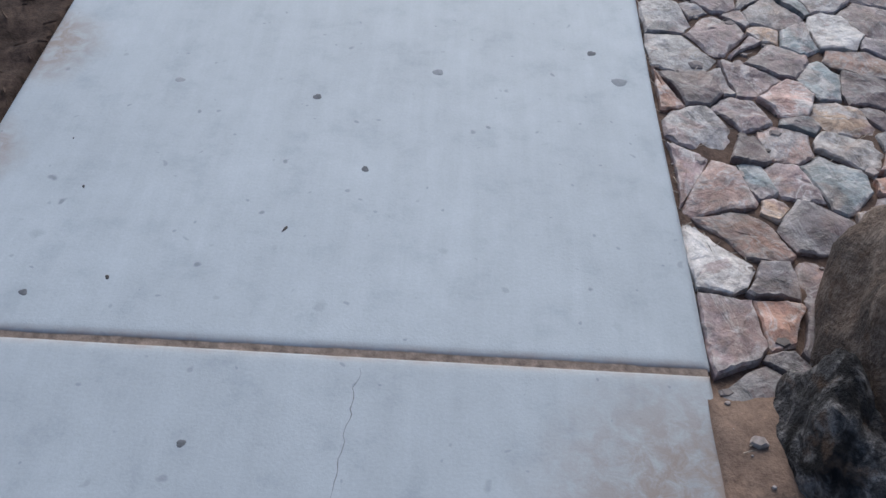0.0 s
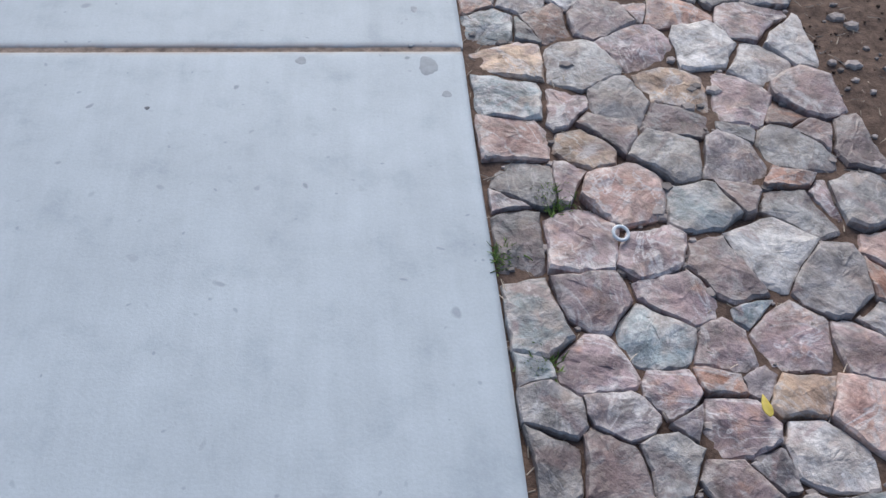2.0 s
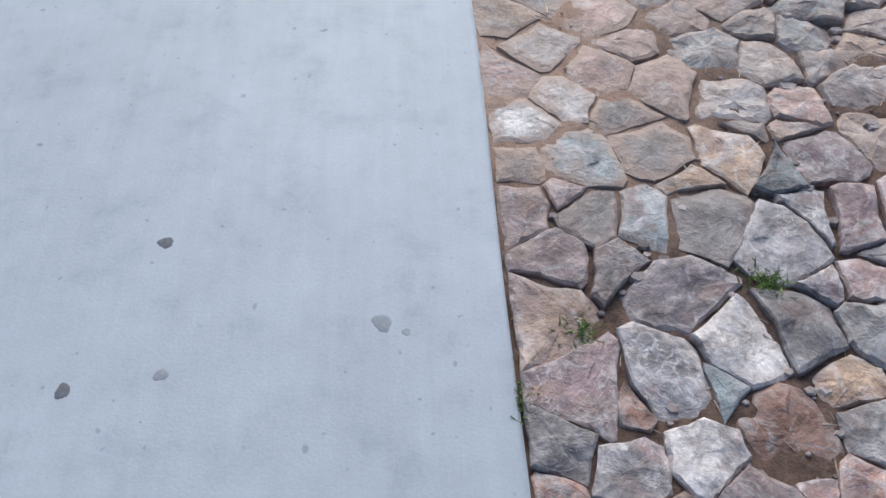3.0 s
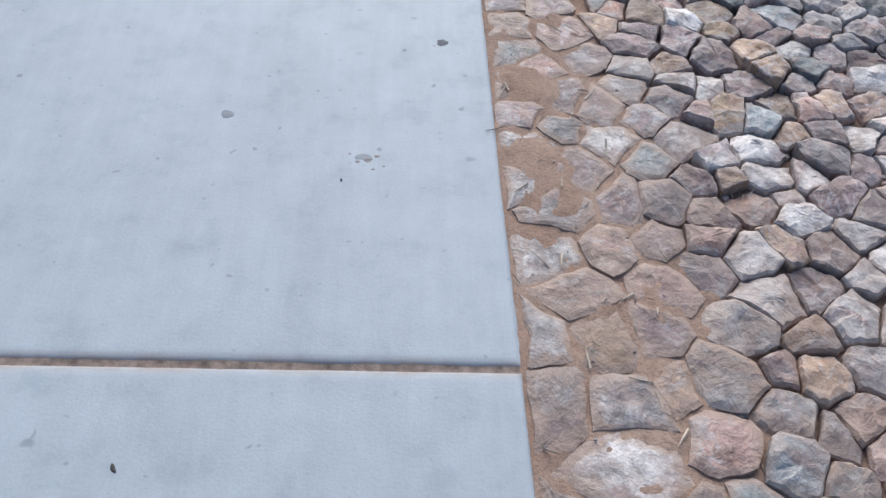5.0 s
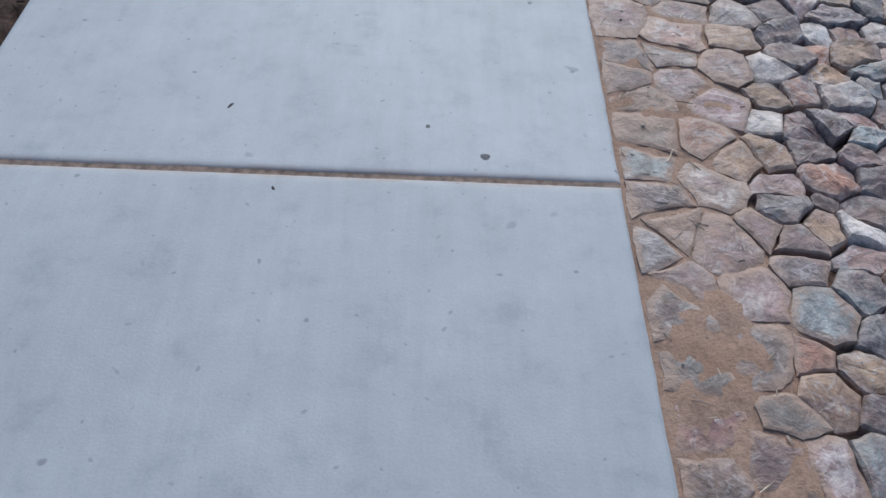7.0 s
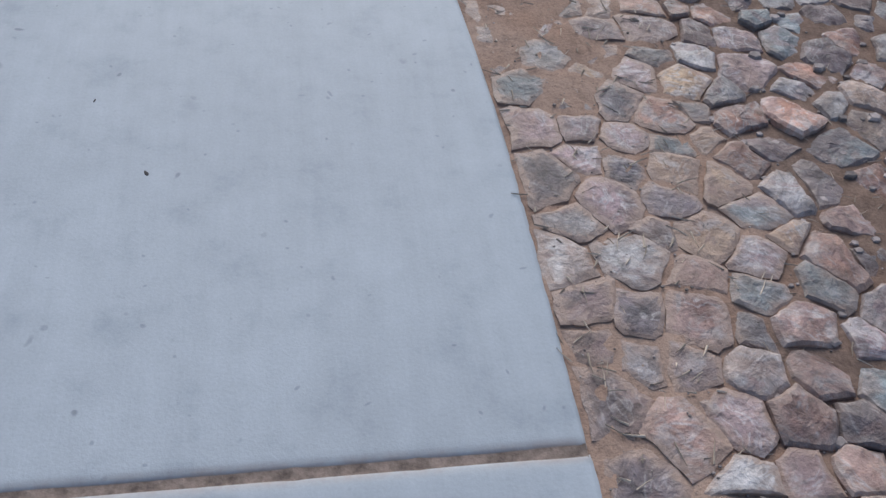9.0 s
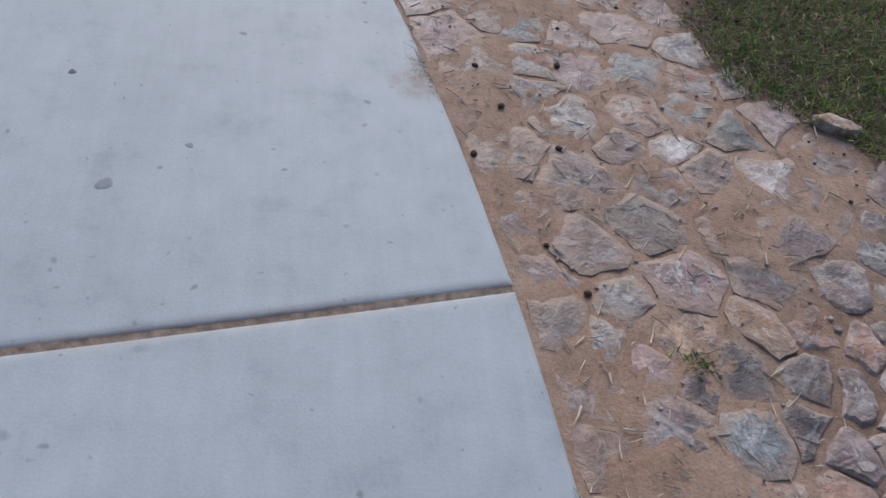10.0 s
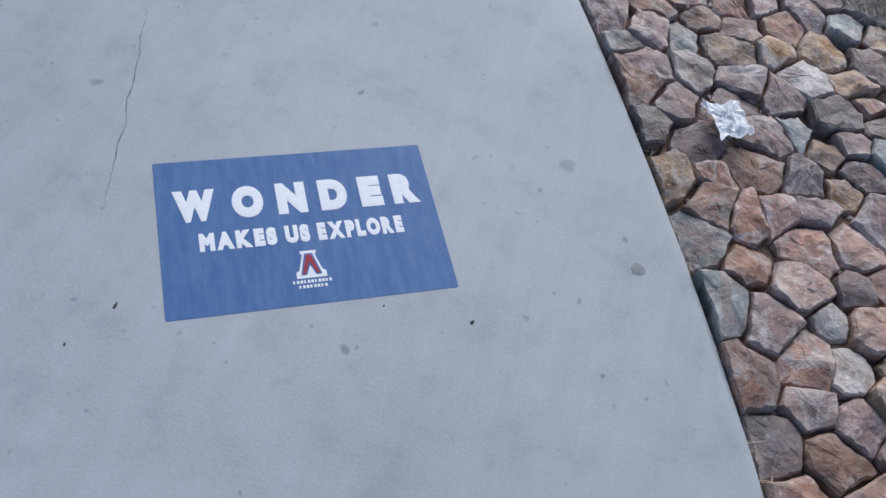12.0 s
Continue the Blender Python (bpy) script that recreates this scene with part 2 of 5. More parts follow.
def soil(name):
    """Sandy silt among the stones, brown earth beyond, dark mulch on the other side: by the ground's own 'kind' layer."""
    m, nt, b = mat(name, 0.95)
    pos = nt.nodes.new("ShaderNodeNewGeometry").outputs["Position"]
    big, mid, fine = noise_at(nt, pos, 4, 5, 0.6), noise_at(nt, pos, 28, 5, 0.7), noise_at(nt, pos, 150, 3, 0.7)
    a = nt.nodes.new("ShaderNodeAttribute")
    a.attribute_name = "kind"
    sep = nt.nodes.new("ShaderNodeSeparateColor")
    nt.links.new(a.outputs["Color"], sep.inputs[0])
    sand = mix(nt, ramp(nt, big, [(0.35, grey(0)), (0.65, grey(1))]), (0.305, 0.196, 0.138), (0.365, 0.255, 0.190))
    earth = mix(nt, ramp(nt, mid, [(0.35, grey(0)), (0.65, grey(1))]), (0.080, 0.050, 0.037), (0.145, 0.095, 0.070))
    dark = mix(nt, ramp(nt, mid, [(0.35, grey(0)), (0.65, grey(1))]), (0.030, 0.018, 0.013), (0.075, 0.048, 0.036))
    col = mix(nt, sep.outputs[0], earth, sand)
    col = mix(nt, sep.outputs[1], col, dark)
    col = mix(nt, 1.0, col, ramp(nt, mid, [(0.3, grey(0.72)), (0.5, grey(1)), (0.72, grey(1.15))]), "MULTIPLY")
    col = mix(nt, 1.0, col, ramp(nt, fine, [(0.3, grey(0.76)), (0.5, grey(1)), (0.75, grey(1.15))]), "MULTIPLY")
    nt.links.new(col, b.inputs["Base Color"])
    bump(nt, b, mix(nt, 0.4, mid, fine), 0.7, 0.008)
    return m


def plain(name, colour, rough=0.8, scale=60, low=0.8, high=1.15, relief=0.0, metal=0.0, island=0.0):
    m, nt, b = mat(name, rough)
    b.inputs["Metallic"].default_value = metal
    co = nt.nodes.new("ShaderNodeTexCoord").outputs["Object"]
    n = noise_at(nt, co, scale, 4, 0.65)
    col = mix(nt, 1.0, colour, ramp(nt, n, [(0.3, grey(low)), (0.7, grey(high))]), "MULTIPLY")
    if island:
        r = nt.nodes.new("ShaderNodeNewGeometry").outputs["Random Per Island"]
        col = mix(nt, 1.0, col, ramp(nt, r, [(0.0, grey(1 - island)), (1.0, grey(1 + island))]), "MULTIPLY")
    nt.links.new(col, b.inputs["Base Color"])
    if relief:
        bump(nt, b, n, 0.6, relief)
    return m


def worn_print(name, colour, pale):
    """Printed film rubbed pale along the way people walk, with scuffs."""
    m, nt, b = mat(name, 0.55)
    co = nt.nodes.new("ShaderNodeTexCoord").outputs["Object"]
    lengthwise = node(nt, "ShaderNodeMapping", Scale=(60, 9, 1))
    nt.links.new(co, lengthwise.inputs["Vector"])
    rub = noise_at(nt, lengthwise.outputs[0], 1.0, 4, 0.7)
    cloud = noise_at(nt, co, 14, 4, 0.6)
    col = mix(nt, ramp(nt, rub, [(0.42, grey(0)), (0.72, grey(0.75))]), colour, pale)
    col = mix(nt, ramp(nt, cloud, [(0.45, grey(0)), (0.70, grey(0.35))]), col, pale)
    col = mix(nt, ramp(nt, noise_at(nt, co, 42, 4, 0.75, 0.4), [(0.70, grey(0)), (0.76, grey(0.6))]), col, (0.42, 0.47, 0.52))
    nt.links.new(col, b.inputs["Base Color"])
    return m


def mottled(name, base, pale, dark, amount):
    """Weathered boulder: pale lichen-like patches and the shade of hollows painted dark, over a rough face."""
    m, nt, b = mat(name, 0.9)
    co = nt.nodes.new("ShaderNodeTexCoord").outputs["Object"]
    big, mid, fine = noise_at(nt, co, 9, 5, 0.65, 0.6), noise_at(nt, co, 26, 5, 0.7, 0.5), noise_at(nt, co, 110, 4, 0.7)
    col = mix(nt, ramp(nt, mid, [(0.48, grey(0)), (0.62, grey(amount))]), base, pale)
    col = mix(nt, ramp(nt, big, [(0.40, grey(amount)), (0.50, grey(0))]), col, dark)
    col = mix(nt, ramp(nt, noise_at(nt, co, 14, 4, 0.6), [(0.56, grey(0)), (0.66, grey(0.6))]), col, (0.12, 0.075, 0.05))
    col = mix(nt, 1.0, col, ramp(nt, fine, [(0.3, grey(0.6)), (0.7, grey(1.4))]), "MULTIPLY")
    nt.links.new(col, b.inputs["Base Color"])
    bump(nt, b, mix(nt, 0.4, mid, fine), 1.0, 0.03)
    return m


CONCRETE = concrete("concrete", (0.375, 0.400, 0.422), (0.420, 0.446, 0.468))
BOX_CONCRETE = concrete("box_concrete", (0.365, 0.338, 0.322), (0.405, 0.382, 0.366), streaks=False)
SOIL = soil("soil")
TONES = {
    "g": stone("stone_grey", (0.21, 0.195, 0.195), (0.32, 0.298, 0.292), 0.5, (0.18, 0.165, 0.17)),
    "m": stone("stone_mauve", (0.205, 0.150, 0.156), (0.31, 0.24, 0.238), 0.55, (0.36, 0.22, 0.17)),
    "w": stone("stone_pale", (0.50, 0.455, 0.43), (0.66, 0.62, 0.59), 0.8, (0.30, 0.23, 0.215)),
    "b": stone("stone_blue_grey", (0.175, 0.195, 0.203), (0.28, 0.305, 0.308), 0.45, (0.24, 0.215, 0.215)),
    "d": stone("stone_dark", (0.10, 0.085, 0.092), (0.18, 0.155, 0.163), 0.4, (0.15, 0.105, 0.095)),
    "p": stone("stone_pink", (0.39, 0.245, 0.215), (0.50, 0.37, 0.33), 0.7, (0.29, 0.165, 0.15)),
    "r": stone("stone_rust", (0.34, 0.175, 0.125), (0.42, 0.265, 0.215), 0.6, (0.25, 0.19, 0.18)),
    "t": stone("stone_tan", (0.38, 0.25, 0.175), (0.48, 0.36, 0.275), 0.6, (0.28, 0.205, 0.19)),
    "o": stone("stone_ochre", (0.41, 0.25, 0.14), (0.47, 0.35, 0.25), 0.6, (0.28, 0.23, 0.205)),
    "s": stone("stone_sandy", (0.36, 0.26, 0.205), (0.42, 0.33, 0.28), 0.3, (0.29, 0.215, 0.19)),
}
JOINT_SAND = plain("joint_sand", (0.216, 0.164, 0.132), 0.95, 45, 0.5, 1.5, 0.004)
GUM = plain("old_gum", (0.136, 0.136, 0.144), 0.8, 90, 0.75, 1.2)
GUM_PALE = plain("worn_gum", (0.258, 0.268, 0.282), 0.75, 90, 0.85, 1.1)
STICKER = plain("grey_sticker", (0.104, 0.108, 0.116), 0.75, 120, 0.85, 1.1)
SIGN_BLUE = worn_print("sign_blue", (0.062, 0.135, 0.320), (0.12, 0.21, 0.40))
SIGN_WHITE = plain("sign_white", (0.86, 0.87, 0.89), 0.6, 90, 0.94, 1.03)
SIGN_RED = plain("sign_red", (0.336, 0.048, 0.064), 0.7, 120, 0.85, 1.1)
INSCRIPTION = plain("worn_inscription", (0.165, 0.155, 0.145), 0.85, 150, 0.6, 1.5)
HOLE_SHADE = plain("painted_hole_shade", (0.024, 0.024, 0.024), 0.9)
BOLT = plain("rusty_bolt", (0.128, 0.100, 0.076), 0.6, 120, 0.7, 1.2, 0.001, 0.4)
STRAW = plain("dry_straw", (0.464, 0.376, 0.288), 0.8, 60, 0.8, 1.2, island=0.5)
PEBBLE = plain("pebble", (0.288, 0.240, 0.216), 0.85, 90, 0.7, 1.3, island=0.5)
CHIP = plain("bark_chip", (0.068, 0.042, 0.030), 0.9, 60, 0.6, 1.4, island=0.6)
GRASS = plain("grass", (0.165, 0.225, 0.055), 0.7, 40, 0.8, 1.2, island=0.5)
DRY_GRASS = plain("dry_grass", (0.34, 0.265, 0.155), 0.8, 40, 0.8, 1.2, island=0.5)
PIT_DARK = plain("dark_pit_lump", (0.060, 0.034, 0.026), 0.85, 120, 0.6, 1.4)
TWIG = plain("twig", (0.060, 0.040, 0.032), 0.85, 80, 0.6, 1.4)
PAPER = plain("paper", (0.88, 0.87, 0.87), 0.8, 40, 0.9, 1.05)
LEAF = plain("yellow_leaf", (0.480, 0.368, 0.064), 0.6, 60, 0.8, 1.1)
PLASTIC = plain("white_plastic", (0.70, 0.70, 0.70), 0.5, 40, 0.9, 1.05)
BOULDER_BROWN = mottled("boulder_brown", (0.145, 0.105, 0.082), (0.27, 0.21, 0.17), (0.065, 0.052, 0.047), 0.75)
BOULDER_DARK = mottled("boulder_dark", (0.060, 0.055, 0.055), (0.23, 0.21, 0.20), (0.016, 0.014, 0.014), 1.0)
STAIN_BROWN = plain("brown_stain", (0.255, 0.230, 0.215), 0.8, 45, 0.7, 1.2)
STAIN = plain("damp_stain", (0.300, 0.308, 0.318), 0.7, 50, 0.85, 1.1)
CRUMB = plain("leaf_crumb", (0.068, 0.060, 0.056), 0.9, 200, 0.7, 1.3)
CRACK = plain("crack_dirt", (0.160, 0.156, 0.152), 0.95, 60, 0.8, 1.2)
SPILL = plain("spilled_sand", (0.368, 0.300, 0.248), 0.95, 90, 0.8, 1.2, island=0.2)


# ---------------------------------------------------------------- building helpers
def mesh_of(name, verts, faces, material, sharp=None):
    me = bpy.data.meshes.new(name)
    me.from_pydata(verts, [], faces)
    me.materials.append(material)
    if sharp is not None:
        me.shade_smooth()
        me.set_sharp_from_angle(angle=radians(sharp))
    me.update()
    return me


def piece(name, me, parent=None, at=(0, 0, 0), label=""):
    ob = new(name, me)
    ob.parent, ob.location = parent, at
    return tagged(ob, label)


def part(name, bm, material, parent=None, label="", sharp=None):
    """Links a bmesh as one mesh object under a thing or a part."""
    me = bpy.data.meshes.new(name)
    bm.to_mesh(me)
    bm.free()
    me.materials.append(material)
    if sharp is not None:
        me.shade_smooth()
        me.set_sharp_from_angle(angle=radians(sharp))
    return piece(name, me, parent, label=label)


def thing(name, u, s, z=0.0, turn=0.0, label="", category="", group="", kind=""):
    ob = new(name)
    x, y = place(u, s)
    ob.matrix_basis = Matrix.Translation((x, y, z)) @ Matrix.Rotation(heading(s) + turn, 4, "Z")
    ob.empty_display_size = 0.1
    return tagged(ob, label, category, group, kind)


# ---------------------------------------------------------------- ground, one sheet to the horizon
def make_ground():
    far = [-900, -300, -100, -40, -15, -7]
    xs = np.array(far + list(np.arange(-3.6, -1.8, 0.06)) + list(np.arange(-1.8, 1.75, 0.021)) + [1.9, 2.2, 3, 5, 15, 40, 100, 300, 900])
    ys = np.array([-900, -300, -100, -40, -15, -6, -3] + list(np.arange(-1.6, 18.6, 0.025)) + [19.5, 21, 25, 40, 100, 300, 900])
    gx, gy = np.meshgrid(xs, ys)
    u, s = along(gx, gy)
    z = ground_height(u, s)
    z = np.where((np.abs(gx) > 5) | (gy > 19) | (gy < -2.5), -0.03, z)
    n, m = len(xs), len(ys)
    verts = np.stack([gx, gy, z], -1).reshape(-1, 3)
    i = np.arange((m - 1) * n).reshape(m - 1, n)[:, :-1].ravel()
    faces = np.stack([i, i + 1, i + n + 1, i + n], -1)
    me = bpy.data.meshes.new("ground")
    me.from_pydata(verts.tolist(), [], faces.tolist())
    b = silt(u, s)
    left = np.where(u < -0.5, 1.0, 0.0)
    sand = np.clip(b * (0.92 + 0.3 * lattice(u, s, 6, 11)) + (0.06 + 0.5 * (1 - step(6.2, 7.6, s)) + 0.3 * step(10.8, 11.6, s) * (1 - step(14.6, 15.4, s))) * step(4.2, 4.8, s) * (1 - b), 0, 1)
    sand = np.maximum(sand, 0.8 * step(12.3, 12.9, s) * (1 - step(14.9, 15.3, s)))
    sand = sand * (1 - step(-0.06, 0.12, u + 0.10 * lattice(u, s, 5, 12) - np.minimum(limit(s), 1.15)))
    sand = np.maximum(sand, (0.15 + 0.35 * (1 - step(0.15, 0.45, u))) * step(14.4, 15.0, s) * (u < limit(s)))
    sand = np.maximum(sand, 0.42 * (1 - step(0.10, 0.30, u)) * step(-0.8, -0.6, s) * (1 - step(-0.08, 0.02, s)))
    sand = np.maximum(sand, 0.16 * step(13.5, 14.0, s) * (1 - step(15.0, 15.4, s)) * (u > 0.5))
    colour = np.stack([sand, left, 0 * sand, 0 * sand + 1], -1).reshape(-1, 4)
    layer = me.color_attributes.new("kind", "FLOAT_COLOR", "POINT")
    layer.data.foreach_set("color", colour.ravel().astype(np.float32))
    me.materials.append(SOIL)
    me.shade_smooth()
    return tagged(new("ground", me), "bare sandy and brown earth beside the walk", "ground", kind="structure")


make_ground()


# ---------------------------------------------------------------- concrete walk, slab by slab
def slab_mesh(s0, s1, lean0, lean1):
    def edge(a, b, n):
        return [a, a + 0.004, a + 0.010, a + 0.020] + list(np.linspace(a + 0.03, b - 0.03, n)) + [b - 0.020, b - 0.010, b - 0.004, b]
    def drop(d):
        return -0.0065 if d < 0.001 else -0.0028 if d < 0.006 else -0.0008 if d < 0.012 else 0.0
    us, ss = edge(-WIDTH, 0.0, 9), edge(s0, s1, 9)
    verts, faces, n = [], [], len(us)
    for s in ss:
        for u in us:
            wob = 0.0016 * math.sin(s * 37 + u * 3) + 0.0010 * math.sin(s * 91)
            uu = u + (wob if abs(u) < 0.001 or abs(u + WIDTH) < 0.001 else 0)
            lean = (lean0 + (lean1 - lean0) * (s - s0) / (s1 - s0)) * u / WIDTH
            x, y = place(uu, s + lean)
            verts.append((x, y, min(drop(min(u + WIDTH, -u)), drop(min(s - s0, s1 - s)))))
    for j in range(len(ss) - 1):
        for i in range(n - 1):
            a = j * n + i
            faces.append((a, a + 1, a + n + 1, a + n))
    rim = list(range(n)) + [j * n + n - 1 for j in range(1, len(ss))] + [(len(ss) - 1) * n + i for i in range(n - 2, -1, -1)] + [j * n for j in range(len(ss) - 2, 0, -1)]
    low = len(verts)
    verts += [(verts[v][0], verts[v][1], -0.12) for v in rim]
    for k in range(len(rim)):
        faces.append((rim[k], low + k, low + (k + 1) % len(rim), rim[(k + 1) % len(rim)]))
    me = mesh_of("slab", verts, faces, CONCRETE, 50)
    grit = [max(0.0, 1 - min(s - s0, s1 - s) / 0.021) for s in ss for u in us] + [1.0] * len(rim)
    me.attributes.new("grit", "FLOAT", "POINT").data.foreach_set("value", grit)
    return me


def make_walk():
    walkway = tagged(new("pavement"), "pale grey broom-finished concrete footpath in jointed slabs", "footpath", kind="structure")
    for s0, s1 in zip(JOINTS[:-1], JOINTS[1:]):
        piece("slab", slab_mesh(s0 + 0.0055, s1 - 0.0055, SKEW.get(s0, 0), SKEW.get(s1, 0)), walkway)
        verts, faces, n = [], [], 40
        for k in range(n + 1):
            u = -WIDTH + 0.004 + (WIDTH - 0.008) * k / n
            z = -0.0034 + 0.0018 * noise.noise((u * 6, s0 * 3, 0.5)) + 0.0012 * noise.noise((u * 30, s0, 2.0))
            for d in (-0.012, 0.0, 0.012):
                x, y = place(u, s0 + d + SKEW.get(s0, 0) * u / WIDTH)
                verts.append((x, y, z - (0.0015 if d == 0 else 0)))
        for k in range(n):
            for d in (0, 1):
                a = k * 3 + d
                faces.append((a, a + 1, a + 4, a + 3))
        piece("joint_filler", mesh_of("joint_filler", verts, faces, JOINT_SAND, 60), walkway, label="sandy brown grit in the slab joint")


make_walk()

# ---------------------------------------------------------------- cast concrete street-lighting box
BOX_U, BOX_S = (0.016, 0.289), (7.858, 8.332)


def rounded(w, h, r, n=6):
    pts = []
    for cx, cy, a in ((w / 2 - r, h / 2 - r, 0), (-w / 2 + r, h / 2 - r, 90), (-w / 2 + r, -h / 2 + r, 180), (w / 2 - r, -h / 2 + r, 270)):
        pts += [(cx + r * math.cos(radians(a + 90 * k / n)), cy + r * math.sin(radians(a + 90 * k / n))) for k in range(n + 1)]
    return pts


def rings(loops, cap_last=True, cap_first=False):
    """A mesh from stacked closed loops of (x, y) with heights."""
    bm = bmesh.new()
    rows = [[bm.verts.new((x, y, z)) for x, y in pts] for pts, z in loops]
    for a, b in zip(rows[:-1], rows[1:]):
        for k in range(len(a)):
            bm.faces.new((a[k], a[(k + 1) % len(a)], b[(k + 1) % len(a)], b[k]))
    if cap_last:
        bm.faces.new(rows[-1])
    if cap_first:
        bm.faces.new(list(reversed(rows[0])))
    return bm


def glyph(ch, size, bold):
    """One character as a flat raised mesh with thick strokes, its corner at the origin."""
    c = bpy.data.curves.new("glyph", "FONT")
    c.body, c.size, c.extrude, c.bevel_depth, c.bevel_resolution = ch, size, 0.001, bold, 0
    ob = bpy.data.objects.new("glyph", c)
    scene.collection.objects.link(ob)
    me = bpy.data.meshes.new_from_object(ob.evaluated_get(bpy.context.evaluated_depsgraph_get()))
    bpy.data.objects.remove(ob)
    xs, ys, zs = zip(*(v.co for v in me.vertices))
    me.transform(Matrix.Diagonal((1, 1, 0.0008 / (max(zs) - min(zs)), 1)) @ Matrix.Translation((-min(xs), -min(ys), 0)))
    me.shade_flat()
    return me, max(xs) - min(xs), max(ys) - min(ys)


def word(text, parent, at, width, height, material, bold, gap, turn=0.0, name="letter"):
    """A word letter by letter, centred on its place, of that width and height."""
    made = [glyph(ch, height / 0.70, bold) for ch in text]
    f = (width - gap * (len(text) - 1)) / sum(w for _, w, _ in made)
    x = -width / 2
    for me, w, h in made:
        me.transform(Matrix.Translation((x, -height / 2, 0)) @ Matrix.Diagonal((f, height / h, 1, 1)))
        me.transform(Matrix.Rotation(turn, 4, "Z"))
        me.materials.clear()
        me.materials.append(material)
        piece(name, me, parent, at)
        x += w * f + gap


def make_box():
    w, h = BOX_U[1] - BOX_U[0], BOX_S[1] - BOX_S[0]
    box = thing("utility_box", sum(BOX_U) / 2, sum(BOX_S) / 2, -0.010, label="grey cast concrete street lighting box set in the ground", category="utility box")
    lw, lh = 0.212, 0.382
    body = rings([(rounded(w, h, 0.055), -0.10), (rounded(w, h, 0.055), 0.007), (rounded(w - 0.006, h - 0.006, 0.053), 0.0125), (rounded(w - 0.016, h - 0.016, 0.050), 0.0145),
                  (rounded(lw + 0.012, lh + 0.012, 0.026), 0.0145), (rounded(lw + 0.008, lh + 0.008, 0.025), 0.012), (rounded(lw + 0.008, lh + 0.008, 0.025), -0.02)], cap_last=False)
    part("body", body, BOX_CONCRETE, box, sharp=40)
    lid = part("lid", rings([(rounded(lw, lh, 0.022), -0.02), (rounded(lw, lh, 0.022), 0.009), (rounded(lw - 0.005, lh - 0.005, 0.020), 0.0125), (rounded(lw - 0.012, lh - 0.012, 0.018), 0.0135)]), BOX_CONCRETE, box, sharp=40)
    word("STREET", lid, (0.007, 0.062, 0.0138), 0.115, 0.027, INSCRIPTION, 0.0004, 0.006, -math.pi / 2)
    word("LTG", lid, (0.004, -0.065, 0.0138), 0.062, 0.027, INSCRIPTION, 0.0006, 0.008, -math.pi / 2)
    # First disc is raised; its near-black paints the shade inside a hole.
    for x, y, m, r in ((0.066, 0.146, HOLE_SHADE, 0.0125), (-0.068, -0.128, BOLT, 0.0125)):
        bolt = rings([([(r * k * math.cos(a * math.pi / 8), r * k * math.sin(a * math.pi / 8)) for a in range(16)], z) for k, z in ((1.0, 0.0128), (0.95, 0.0146), (0.7, 0.0150), (0.6, 0.0140))])
        ob = part("bolt", bolt, m, lid, "lid bolt disc: rusty bolt, and hole shade painted near-black")
        ob.location = (x, y, 0)
    # Raised near-black strips: the shade inside the lifting slots, painted as colour.
    for y, l in ((0.158, 0.026), (-0.121, 0.018), (-0.150, 0.018)):
        ob = part("slot", rings([(rounded(0.009, l, 0.004, 3), 0.0130), (rounded(0.008, l - 0.001, 0.004, 3), 0.0143)]), HOLE_SHADE, lid, "raised near-black strip painting the shade of a lifting slot")
        ob.location = (0.006, y, 0)


make_box()

